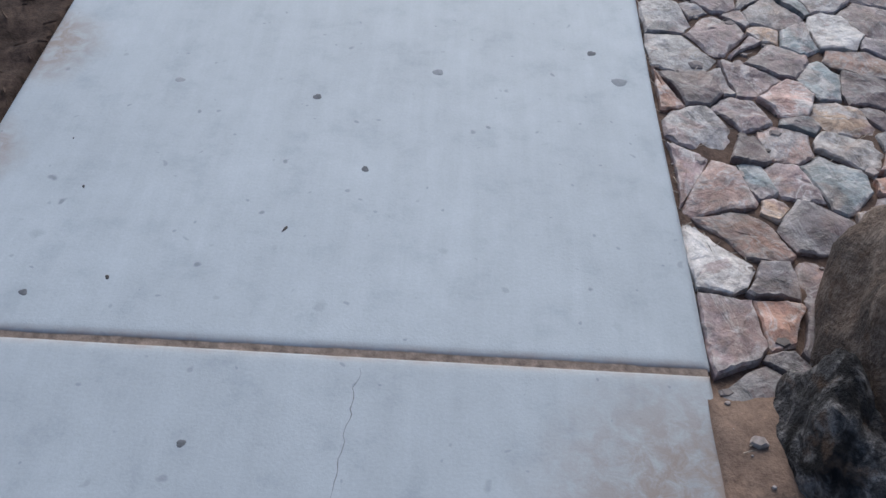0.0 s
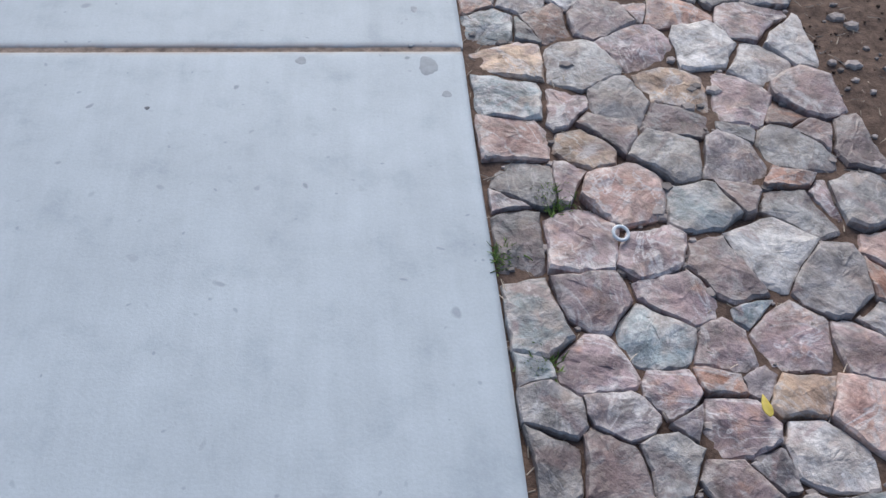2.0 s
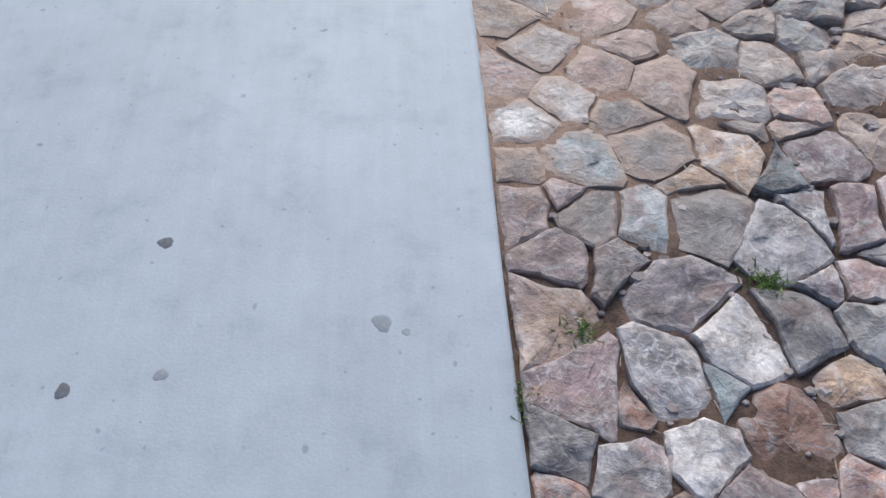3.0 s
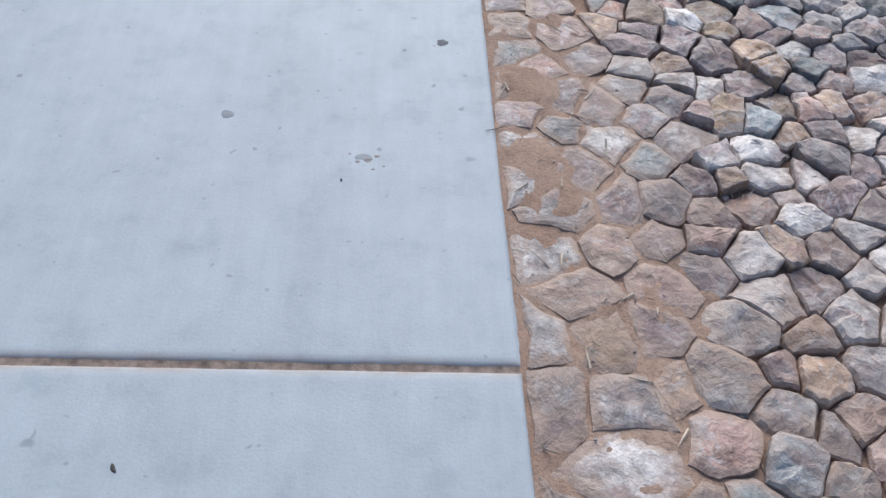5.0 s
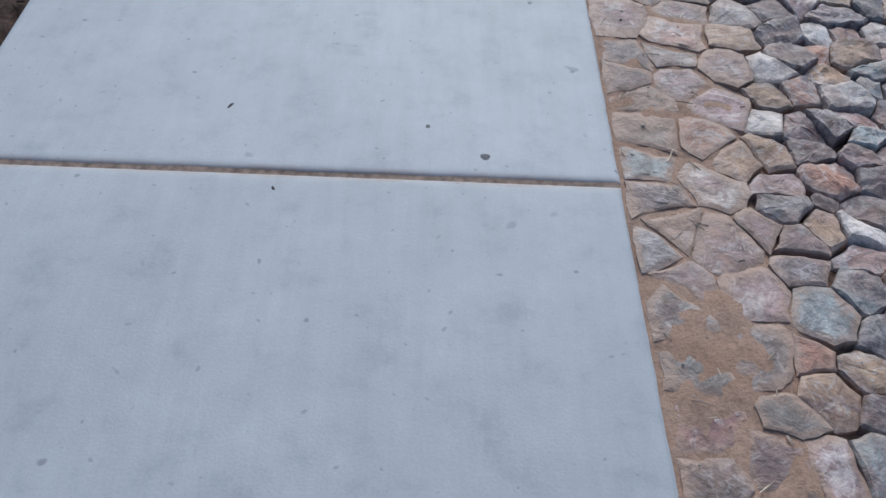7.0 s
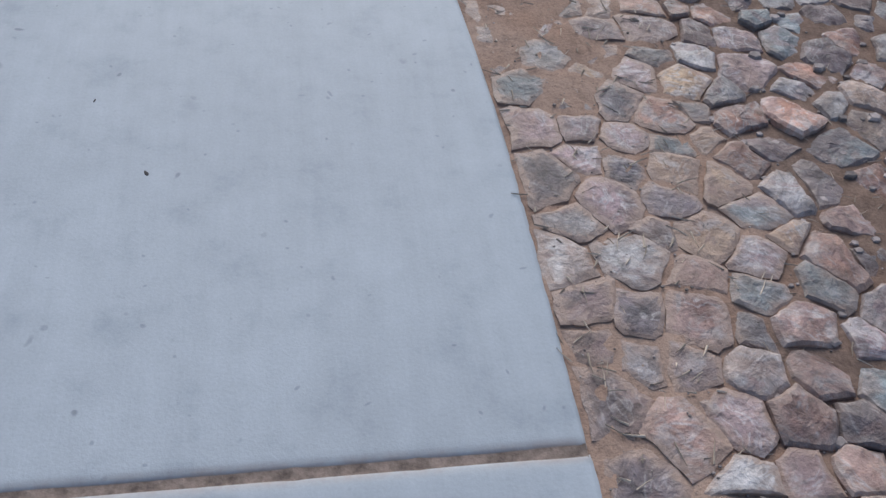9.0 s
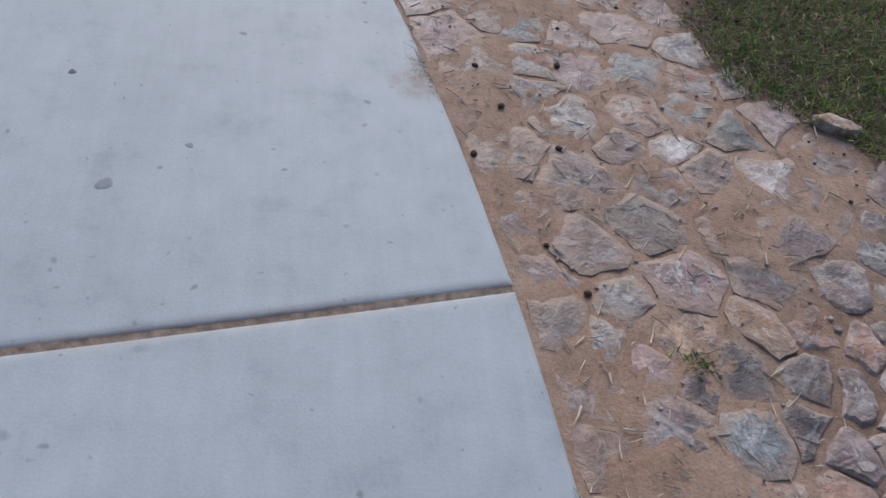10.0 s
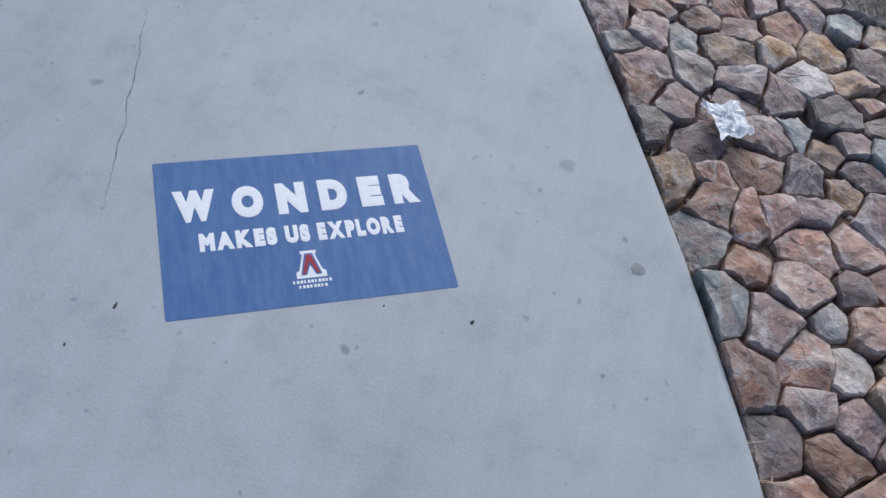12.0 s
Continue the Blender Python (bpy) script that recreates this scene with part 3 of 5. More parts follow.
# ---------------------------------------------------------------- blue ground sign
def make_sign():
    w, h = 0.496, 0.330
    sign = thing("ground_sign", -0.713, 15.638, 0.0, radians(4.2), "worn blue ground decal with white lettering, stuck on concrete", "floor decal")
    bm = rings([(rounded(w, h, 0.004, 3), -0.002), (rounded(w, h, 0.004, 3), 0.0003), (rounded(w - 0.002, h - 0.002, 0.004, 3), 0.0005)])
    part("panel", bm, SIGN_BLUE, sign)
    for ch, x, wide in zip("WONDER", (-0.183, -0.091, -0.013, 0.063, 0.133, 0.198), (0.073, 0.055, 0.053, 0.051, 0.042, 0.050)):
        word(ch, sign, (x, 0.062, 0.0010), wide, 0.070, SIGN_WHITE, 0.0092, 0)
    for text, x, wide in (("MAKES", -0.116, 0.132), ("US", -0.014, 0.043), ("EXPLORE", 0.100, 0.156)):
        word(text, sign, (x, -0.018, 0.0010), wide, 0.038, SIGN_WHITE, 0.0046, 0.0030)
    # emblem: a plain tapered shape, pale with a red core, over two rows of dashes
    def flat(name, pts, z, m):
        part(name, rings([(pts, z), (pts, z + 0.0004)]), m, sign)
    taper = [(-0.026, 0.0), (0.026, 0.0), (0.026, 0.012), (0.020, 0.016), (0.011, 0.048), (0.014, 0.051), (0.014, 0.056), (-0.014, 0.056), (-0.014, 0.051), (-0.011, 0.048), (-0.020, 0.016), (-0.026, 0.012)]
    line = [(-0.018, 0.006), (-0.008, 0.006), (0.0, 0.026), (0.008, 0.006), (0.018, 0.006), (0.007, 0.050), (-0.007, 0.050)]
    core = [(-0.015, 0.008), (-0.010, 0.008), (0.0, 0.033), (0.010, 0.008), (0.015, 0.008), (0.004, 0.047), (-0.004, 0.047)]
    for name, pts, z, m in (("emblem", taper, 0.0006, SIGN_WHITE), ("emblem_outline", line, 0.0011, SIGN_BLUE), ("emblem_core", core, 0.0016, SIGN_RED)):
        flat(name, [(x - 0.002, y - 0.112) for x, y in pts], z, m)
    for y, half, count in ((-0.122, 0.034, 11), (-0.132, 0.025, 8)):
        for k in range(count):
            x0 = -0.002 - half + 2 * half * k / count
            x1 = x0 + 2 * half / count * (0.72 if k % 3 else 0.5)
            flat("emblem_bar", [(x0, y), (x1, y), (x1, y + 0.006), (x0, y + 0.006)], 0.0006, SIGN_WHITE)


make_sign()

# ---------------------------------------------------------------- trodden gum and a sticker on the slabs
def blob_mesh(name, r, m, seed, long=1.0, thick=0.0009):
    rng = random.Random(seed)
    n = 22
    f = [1 + 0.09 * math.sin(3 * a + seed) + rng.uniform(-0.09, 0.09) for a in [k * 2 * math.pi / n for k in range(n)]]
    loop = lambda k: [(r * k * f[a] * math.cos(a * 2 * math.pi / n), r * k * f[a] * long * math.sin(a * 2 * math.pi / n)) for a in range(n)]
    bm = rings([(loop(1.0), -0.0004), (loop(0.85), thick * 0.5), (loop(0.6), thick * 0.8), (loop(0.3), thick)])
    me = bpy.data.meshes.new(name)
    bm.to_mesh(me)
    bm.free()
    me.materials.append(m)
    me.shade_smooth()
    return me


GUM_SPOTS = [(-0.76, 1.373, 14), (-0.57, 1.714, 14), (-0.987, 1.226, 10), (-0.822, 0.744, 11), (-0.683, 0.497, 8), (-0.145, 0.989, 11), (-0.113, 1.559, 9),
             (-1.158, 2.113, 12), (-1.294, 0.096, 8), (-0.922, -0.207, 8), (-0.686, 3.031, 6), (-0.738, 3.622, 13), (-0.62, 3.933, 14), (-1.125, 3.973, 14),
             (-0.326, 5.392, 9), (-0.029, 5.381, 9), (-0.113, 7.456, 15), (-1.277, 8.914, 11), (-0.874, 8.146, 6), (-0.720, 10.460, 10), (-0.302, 9.766, 12),
             (-0.465, 8.254, 7), (-0.435, 9.868, 6), (-0.78, 13.724, 9), (-0.398, 14.023, 6)]
PALE_SPOTS = [(-0.139, 1.287, 11), (-0.084, 0.872, 17), (-1.418, 1.349, 14), (-1.385, 1.253, 8), (-0.222, 3.74, 17), (-0.585, 3.647, 12), (-0.613, 7.158, 15),
              (-0.731, 13.339, 15), (-0.565, 13.44, 8), (-0.163, 10.433, 8), (-0.176, 10.611, 6), (-0.104, 8.825, 5), (-0.537, 0.87, 13), (-0.105, 15.508, 15), (-1.235, -0.265, 14)]
for spots, m, what in ((GUM_SPOTS, GUM, "dark flattened chewing gum spot on the concrete"), (PALE_SPOTS, GUM_PALE, "worn pale grey gum stain on the concrete")):
    for k, (u, s, mm) in enumerate(spots):
        x, y = place(u, s)
        ob = piece("gum_spot", blob_mesh("gum_spot", mm / 1000, m, k * 7 + mm, 1.0 + 0.35 * ((k * 37) % 10) / 10), None, (x, y, 0.0))
        ob.rotation_euler = (0, 0, k * 1.7)
        tagged(ob, what, "gum spot", "gum spots on the walk")
for k, (u, s, mm, long) in enumerate([(-0.085, 3.17, 24, 1.5), (-0.05, 3.07, 12, 1.0), (-0.37, 3.19, 13, 1.2), (-0.18, 3.72, 9, 1.0), (-0.105, 3.39, 9, 1.6), (-0.12, 3.25, 8, 1.0), (-1.16, 0.78, 14, 0.7), (-0.30, 7.02, 22, 0.5)]):
    x, y = place(u, s)
    ob = piece("stain", blob_mesh("stain", mm / 1000, STAIN, k + 90, long, 0.0006), None, (x, y, 0.0))
    tagged(ob, "faint brownish damp stain on the concrete", "stain", "stains on the walk")
for k, (du, ds, mm) in enumerate([(0, 0, 11), (0.02, 0.012, 7), (-0.022, -0.006, 6), (0.035, -0.02, 4), (-0.04, 0.02, 4), (0.012, -0.03, 5)]):
    ob = piece("stain", blob_mesh("stain", mm / 1000, STAIN_BROWN, k + 170, 0.7, 0.0005), None, (-0.29 + du, 7.01 + ds, 0.0))
    tagged(ob, "small brown splashed stain on the concrete", "stain", "stains on the walk")
rng = random.Random(77)
for k in range(22):
    u, s = -1.17 + rng.gauss(0, 0.10), 8.46 + rng.gauss(0, 0.05)
    ob = piece("droplet_mark", blob_mesh("droplet_mark", rng.uniform(0.003, 0.0065), GUM_PALE if k % 3 else GUM, k + 400, rng.uniform(0.8, 1.6), 0.0004), None, (u, s, 0.0))
    tagged(ob, "small dried dark droplet mark on the concrete", "droplet mark", "dried droplets on the walk")
DEBRIS = [(-1.342, 0.544), (-1.272, 0.392), (-0.829, 0.301), (-1.149, 0.145), (-0.724, 8.482), (-1.078, 8.425), (-0.765, 9.635), (-0.906, 9.917), (-0.721, 10.469), (-0.702, 10.797),
          (-0.418, 10.617), (-0.723, 11.964), (-0.839, 12.211), (-0.399, 14.014), (-0.57, 14.67), (-0.446, 15.06), (-1.095, 15.396), (-1.024, 15.472), (-0.44, 15.408), (-0.679, 6.266), (-0.589, 15.45), (-0.345, 6.945), (-0.391, 2.088)]
for k, (u, s) in enumerate(DEBRIS):
    x, y = place(u, s)
    ob = piece("leaf_crumb", blob_mesh("leaf_crumb", 0.0018 + 0.0007 * ((k * 13) % 4), CRUMB, k + 300, 1.2 + 0.5 * ((k * 7) % 5), 0.0018), None, (x, y, 0.0))
    ob.rotation_euler = (0, 0, 0.5 * math.sin(k * 2.4))
    tagged(ob, "tiny dark dry leaf crumb on the concrete", "leaf crumb", "leaf crumbs on the walk")


def make_crack(u0, s0, u1, s1, wide, seed):
    verts, faces = [], []
    n = int(abs(s1 - s0) / 0.011) + 2
    for k in range(n):
        t = k / (n - 1)
        u, s = u0 + (u1 - u0) * t + 0.008 * noise.noise((t * 9, seed, 0)) + 0.003 * noise.noise((t * 40, seed, 1)), s0 + (s1 - s0) * t
        x, y = place(u, s)
        w = wide * (0.3 + abs(noise.noise((t * 14, 3, seed))) * 1.6) * min(1.0, 6 * t, 6 * (1 - t)) + 0.0002
        verts += [(x - w, y, 0.0002), (x + w, y, 0.0002), (x, y, -0.002)]
    for k in range(n - 1):
        for a in range(3):
            faces.append((k * 3 + a, k * 3 + (a + 1) % 3, k * 3 + 3 + (a + 1) % 3, k * 3 + 3 + a))
    tagged(new("crack", mesh_of("crack", verts, faces, CRACK)), "hairline crack running along the concrete slab", "crack")


make_crack(-0.640, -0.035, -0.662, -0.295, 0.0008, 0)
make_crack(-0.965, 16.28, -1.055, 15.68, 0.0011, 4)
tape = part("sticker", rings([(rounded(0.032, 0.054, 0.002, 2), -0.001), (rounded(0.032, 0.054, 0.002, 2), 0.0012)]), STICKER)
tape.location, tape.rotation_euler = (-0.707, 7.775, 0), (0, 0, 0.22)
tagged(tape, "small dark grey square sticker on the concrete", "sticker")

# ---------------------------------------------------------------- stones
STONES = [
    ([(0.24, 0.09), (0.07, 0.12), (0.16, 0.13), (0.17, 0.24), (0.28, 0.24), (0.08, 0.28), (0.16, 0.35), (0.28, 0.39), (0.12, 0.51), (0.28, 0.54), (0.39, 0.56), (0.45, 0.66), (0.29, 0.68), (0.11, 0.72), (0.21, 0.78), (0.46, 0.78), (0.32, 0.84), (0.10, 0.87), (0.25, 0.91), (0.53, 0.91), (0.46, 0.93), (0.55, 1.01), (0.33, 1.02), (0.10, 1.03), (0.21, 1.13), (0.54, 1.16), (0.36, 1.22), (0.07, 1.22), (0.65, 1.22), (0.24, 1.31), (0.52, 1.33), (0.07, 1.37), (0.71, 1.38), (0.43, 1.42), (0.32, 1.45), (0.17, 1.46), (0.57, 1.48), (0.69, 1.49), (0.04, 1.49), (0.03, 1.57), (0.17, 1.58), (0.35, 1.58), (0.59, 1.60), (0.48, 1.62), (0.15, 1.71)],
     "mmrdmwrdpmbwpgmtpmmmbrmwmwggmmgmmrbwwrgggmdmr"),
    ([(0.28, 1.72), (0.62, 1.76), (0.45, 1.76), (0.06, 1.78), (0.22, 1.87), (0.43, 1.88), (0.73, 1.90), (0.58, 1.95), (0.81, 1.97), (0.06, 1.99), (0.71, 2.00), (0.19, 2.01), (0.31, 2.01), (0.48, 2.03), (0.64, 2.10), (0.34, 2.11), (0.79, 2.12), (0.51, 2.17), (0.23, 2.17), (0.14, 2.17), (0.04, 2.19), (0.90, 2.20), (0.36, 2.22), (0.76, 2.23), (0.59, 2.24), (0.06, 2.26), (0.18, 2.26), (0.51, 2.28), (0.26, 2.31), (0.16, 2.36), (0.63, 2.37), (0.38, 2.39), (0.52, 2.39), (0.27, 2.42), (0.06, 2.46), (0.18, 2.49), (0.34, 2.50), (0.63, 2.53), (0.43, 2.55), (0.31, 2.60), (0.54, 2.60), (0.17, 2.64), (0.05, 2.66), (0.63, 2.71), (0.43, 2.73)],
     "tmmmbmbmmgrdwgbmpwwmgpmdpgdtmmmmmbbmmgmmwmgwb"),
    ([(0.77, 2.73), (0.29, 2.75), (0.09, 2.82), (0.54, 2.86), (0.41, 2.88), (0.67, 2.89), (0.23, 2.90), (0.84, 2.92), (0.08, 2.93), (0.30, 2.96), (0.43, 2.98), (0.33, 3.04), (0.21, 3.04), (0.61, 3.05), (0.09, 3.07), (0.78, 3.07), (0.48, 3.09), (0.69, 3.18), (0.25, 3.18), (0.11, 3.20), (0.57, 3.24), (0.41, 3.25), (0.81, 3.28), (0.08, 3.32), (0.21, 3.34), (0.73, 3.35), (0.35, 3.36), (0.52, 3.39), (0.28, 3.45), (0.16, 3.46), (0.68, 3.49), (0.06, 3.49), (0.44, 3.51), (0.58, 3.52), (0.57, 3.58), (0.12, 3.59), (0.82, 3.60), (0.72, 3.60), (0.25, 3.61), (0.40, 3.67), (0.52, 3.70), (0.66, 3.70), (0.82, 3.74), (0.05, 3.75), (0.30, 3.80)],
     "gpgdwwtmpmmgmmbmtwwtwmwbrmmrwgwgrwtmdwgwgwpsd"),
    ([(0.67, 3.80), (0.53, 3.90), (0.82, 3.93), (0.69, 3.94), (0.29, 3.97), (0.40, 3.97), (0.18, 3.98), (0.04, 4.00), (0.48, 5.35), (0.39, 5.41), (0.08, 5.42), (0.67, 5.43), (0.58, 5.44), (0.48, 5.44), (0.32, 5.49), (0.20, 5.50), (0.44, 5.53), (0.14, 5.54), (0.62, 5.54), (0.06, 5.56), (0.23, 5.59), (0.69, 5.63), (0.58, 5.66), (0.17, 5.67), (0.35, 5.67), (0.46, 5.68), (0.78, 5.68), (0.06, 5.70), (0.27, 5.71), (0.65, 5.73), (0.17, 5.78), (0.56, 5.80), (0.46, 5.81), (0.84, 5.81), (0.34, 5.82), (0.67, 5.86), (0.05, 5.86), (0.78, 5.89), (0.15, 5.91), (0.33, 5.92), (0.41, 5.93), (0.50, 5.94), (0.59, 5.94), (0.25, 5.99), (0.73, 5.99)],
     "mgmmbggmtdgdbmwdwmrgmwtmmsrdmwmbdpmmdmmmmbmmw"),
    ([(0.83, 6.01), (0.05, 6.03), (0.15, 6.06), (0.61, 6.06), (0.36, 6.07), (0.49, 6.08), (0.87, 6.12), (0.74, 6.12), (0.06, 6.14), (0.27, 6.15), (0.99, 6.18), (0.64, 6.20), (0.86, 6.21), (0.78, 6.23), (0.53, 6.23), (0.72, 6.31), (0.87, 6.32), (0.47, 6.36), (0.60, 6.36), (0.17, 6.39), (0.05, 6.40), (1.04, 6.41), (0.28, 6.42), (0.77, 6.42), (0.38, 6.44), (0.48, 6.46), (0.66, 6.46), (0.94, 6.48), (0.27, 6.55), (1.05, 6.56), (0.12, 6.64), (0.60, 6.65), (0.87, 6.68), (0.42, 6.71), (0.80, 6.72), (0.49, 6.74), (0.99, 6.75), (0.20, 6.77), (0.57, 6.78), (0.67, 6.78), (0.32, 6.80), (0.75, 6.81), (0.44, 6.86), (0.80, 6.88), (0.36, 6.89)],
     "mmmrmbtgddmrrwbpmbpggmtpwmgwmmsmmgwwwstmmwmdd"),
    ([(0.25, 6.89), (0.54, 6.90), (0.63, 6.92), (0.75, 6.92), (0.43, 6.96), (0.84, 7.01), (0.36, 7.03), (0.50, 7.05), (0.60, 7.07), (0.46, 7.11), (0.78, 7.14), (0.88, 7.14), (0.14, 7.14), (0.06, 7.18), (0.36, 7.18), (0.57, 7.20), (0.25, 7.23), (0.70, 7.23), (0.18, 7.25), (0.94, 7.25), (0.43, 7.26), (0.33, 7.30), (0.63, 7.31), (0.55, 7.31), (0.79, 7.34), (0.89, 7.34), (0.45, 7.39), (0.27, 7.41), (0.99, 7.42), (0.59, 7.44), (0.69, 7.46), (0.81, 7.46), (0.38, 7.47), (0.50, 7.52), (0.63, 7.53), (0.88, 7.54), (0.07, 7.55), (0.32, 7.56), (1.03, 7.57), (0.73, 7.59), (0.44, 7.61), (0.17, 7.64), (0.62, 7.65), (0.07, 7.65), (0.31, 7.69)],
     "mrwmmmbwwwdwgmdomtmtbgmwgrtdmdtwmmopstdptmtdb"),
    ([(0.52, 7.69), (0.70, 7.70), (0.77, 7.74), (0.40, 7.75), (0.50, 7.77), (0.63, 7.79), (0.29, 7.80), (0.78, 7.83), (0.45, 7.84), (0.41, 7.89), (0.58, 7.95), (0.35, 7.96), (0.48, 7.97), (0.71, 8.01), (0.79, 8.03), (0.60, 8.07), (0.49, 8.09), (0.88, 8.10), (0.36, 8.10), (0.58, 8.18), (0.72, 8.19), (0.47, 8.20), (0.35, 8.24), (0.57, 8.30), (0.66, 8.32), (0.35, 8.35), (0.83, 8.35), (0.94, 8.36), (0.73, 8.40), (0.23, 8.41), (0.33, 8.51), (0.05, 8.52), (0.13, 8.55), (0.25, 8.63), (0.38, 8.64), (0.06, 8.64), (0.48, 8.66), (0.17, 8.72), (0.31, 8.72), (0.47, 8.78), (0.37, 8.79), (0.26, 8.83), (0.37, 8.89), (0.51, 8.91), (0.06, 8.95)],
     "pbpmpwsggtbgbpwmrmmptrtmwotpdoodmdmgromdwmdgd"),
    ([(0.21, 8.99), (0.29, 9.00), (0.36, 9.00), (0.43, 9.00), (0.59, 9.01), (0.52, 9.08), (0.25, 9.09), (0.60, 9.13), (0.41, 9.20), (0.30, 9.22), (0.55, 9.23), (0.22, 9.24), (0.66, 9.26), (0.54, 9.31), (0.36, 9.34), (0.62, 9.37), (0.23, 9.39), (0.45, 9.41), (0.36, 9.46), (0.49, 9.49), (0.62, 9.51), (0.05, 9.51), (0.10, 9.55), (0.29, 9.57), (0.43, 9.58), (0.79, 9.64), (0.55, 9.64), (0.06, 9.65), (0.67, 9.68), (0.22, 9.70), (0.37, 9.71), (0.50, 9.73), (0.28, 9.80), (0.59, 9.81), (0.35, 9.83), (0.47, 9.84), (0.24, 9.85), (0.09, 9.87), (0.54, 9.94), (0.40, 9.94), (0.63, 9.97), (0.29, 9.99), (0.10, 10.02), (0.43, 10.06), (0.62, 10.07)],
     "mmbrttbwtrpggrbdmbdmmgsmtwmdmwmrtmtgrsdwmmstw"),
    ([(0.51, 10.08), (0.19, 10.09), (0.06, 10.11), (0.36, 10.17), (0.08, 10.18), (0.52, 10.24), (0.40, 10.31), (0.62, 10.34), (0.52, 10.34), (0.42, 10.41), (0.62, 10.50), (0.28, 10.52), (0.17, 10.52), (0.49, 10.54), (0.17, 10.63), (0.46, 10.65), (0.59, 10.66), (0.08, 10.68), (0.29, 10.69), (0.16, 10.77), (0.60, 10.78), (0.46, 10.81), (0.32, 10.85), (0.16, 10.91), (0.77, 10.92), (0.62, 10.93), (0.42, 10.94), (0.44, 11.88), (0.08, 11.91), (0.23, 11.93), (0.50, 11.94), (0.14, 11.96), (0.44, 12.01), (0.07, 12.07), (0.55, 12.08), (0.37, 12.09), (0.30, 12.15), (0.53, 12.15), (0.46, 12.20), (0.09, 12.23), (0.22, 12.23), (0.42, 12.29), (0.29, 12.32), (0.58, 12.38), (0.45, 12.41)],
     "rwdmdmtwdwmmdmwmpsdtdwtdpmmtddwwwmwrdgtbobwpp"),
    ([(0.74, 12.42), (0.65, 12.46), (0.56, 12.49), (0.47, 12.50), (0.79, 12.61), (0.65, 12.63), (0.22, 12.66), (0.51, 12.72), (0.92, 12.72), (0.75, 12.79), (0.28, 12.84), (0.47, 12.85), (0.81, 12.86), (0.70, 12.92), (0.52, 13.09), (0.23, 13.26), (0.39, 13.35), (0.28, 13.46), (0.09, 13.52), (0.65, 13.54), (0.22, 13.55), (0.53, 13.60), (0.30, 13.80), (0.22, 13.85), (0.66, 13.98), (0.19, 14.05), (0.48, 14.07), (0.59, 14.10), (0.39, 14.15), (0.07, 14.16), (0.65, 14.33), (0.08, 14.39), (0.30, 14.48), (0.47, 14.49), (0.62, 14.50), (0.19, 14.50), (0.38, 14.64), (0.51, 14.69), (0.33, 14.71), (0.10, 14.75), (0.69, 14.76), (0.24, 14.79), (0.04, 14.80), (0.38, 14.82), (0.14, 14.85)],
     "bwtwtbddtmwwwdwwmgbwmbbgmsggddmddosdmmmgttdtd"),
    ([(1.00, 14.86), (0.53, 14.86), (0.85, 14.87), (0.69, 14.90), (0.47, 14.91), (0.33, 14.93), (0.14, 14.93), (0.24, 14.94), (0.57, 14.95), (0.06, 14.96), (0.90, 14.96), (0.53, 15.01), (0.41, 15.01), (0.69, 15.01), (0.30, 15.02), (0.20, 15.03), (0.52, 15.10), (1.07, 15.10), (0.40, 15.10), (0.95, 15.11), (0.16, 15.11), (0.29, 15.12), (1.24, 15.13), (0.06, 15.14), (0.24, 15.17), (0.31, 15.21), (0.45, 15.22), (0.15, 15.22), (0.60, 15.25), (0.25, 15.29), (0.38, 15.29), (0.06, 15.30), (0.50, 15.33), (0.66, 15.36), (0.34, 15.36), (0.13, 15.38), (0.26, 15.39), (0.55, 15.42), (0.04, 15.43), (0.43, 15.45), (0.76, 15.45), (0.34, 15.45), (0.23, 15.46), (0.71, 15.51), (0.14, 15.51)],
     "ombmprmgmgtttpptgmpgpgtmmtwmwwotbprpwwbwtmpmt"),
    ([(0.29, 15.55), (0.39, 15.55), (0.04, 15.59), (0.72, 15.59), (0.82, 15.60), (0.49, 15.62), (0.24, 15.63), (0.17, 15.63), (0.32, 15.63), (0.60, 15.67), (0.44, 15.67), (0.33, 15.70), (0.04, 15.73), (0.14, 15.73), (0.24, 15.75), (0.44, 15.79), (0.14, 15.82), (0.29, 15.84), (0.38, 15.85), (0.51, 15.88), (0.61, 15.91), (0.11, 15.92), (0.05, 15.98), (0.48, 15.98), (0.32, 15.99), (0.66, 16.03), (0.22, 16.04), (0.57, 16.06), (0.44, 16.07), (0.32, 16.09), (0.50, 16.14), (0.22, 16.14), (0.68, 16.15), (0.38, 16.16), (0.13, 16.17), (0.06, 16.21), (0.31, 16.21)],
     "tpbpppppmdomttrtmmbdpgtwwmgtttrggpmmr"),
]


def clip(poly, px, py, nx, ny):
    """The part of a polygon on the side of (px, py) against the normal."""
    out = []
    for k in range(len(poly)):
        a, b = poly[k], poly[(k + 1) % len(poly)]
        da, db = (a[0] - px) * nx + (a[1] - py) * ny, (b[0] - px) * nx + (b[1] - py) * ny
        if da <= 0:
            out.append(a)
        if (da < 0 < db) or (db < 0 < da):
            t = da / (da - db)
            out.append((a[0] + (b[0] - a[0]) * t, a[1] + (b[1] - a[1]) * t))
    return out


def spacing(u, s):
    if s < 4.2:
        return 0.150
    if s < 5.6:
        return 0.112
    if 12.9 < s < 14.4:
        return 0.105
    if s > 14.4:
        return 0.074
    if s > 10.4:
        return 0.080
    return 0.100 if silt(u, s) > 0.5 else 0.070


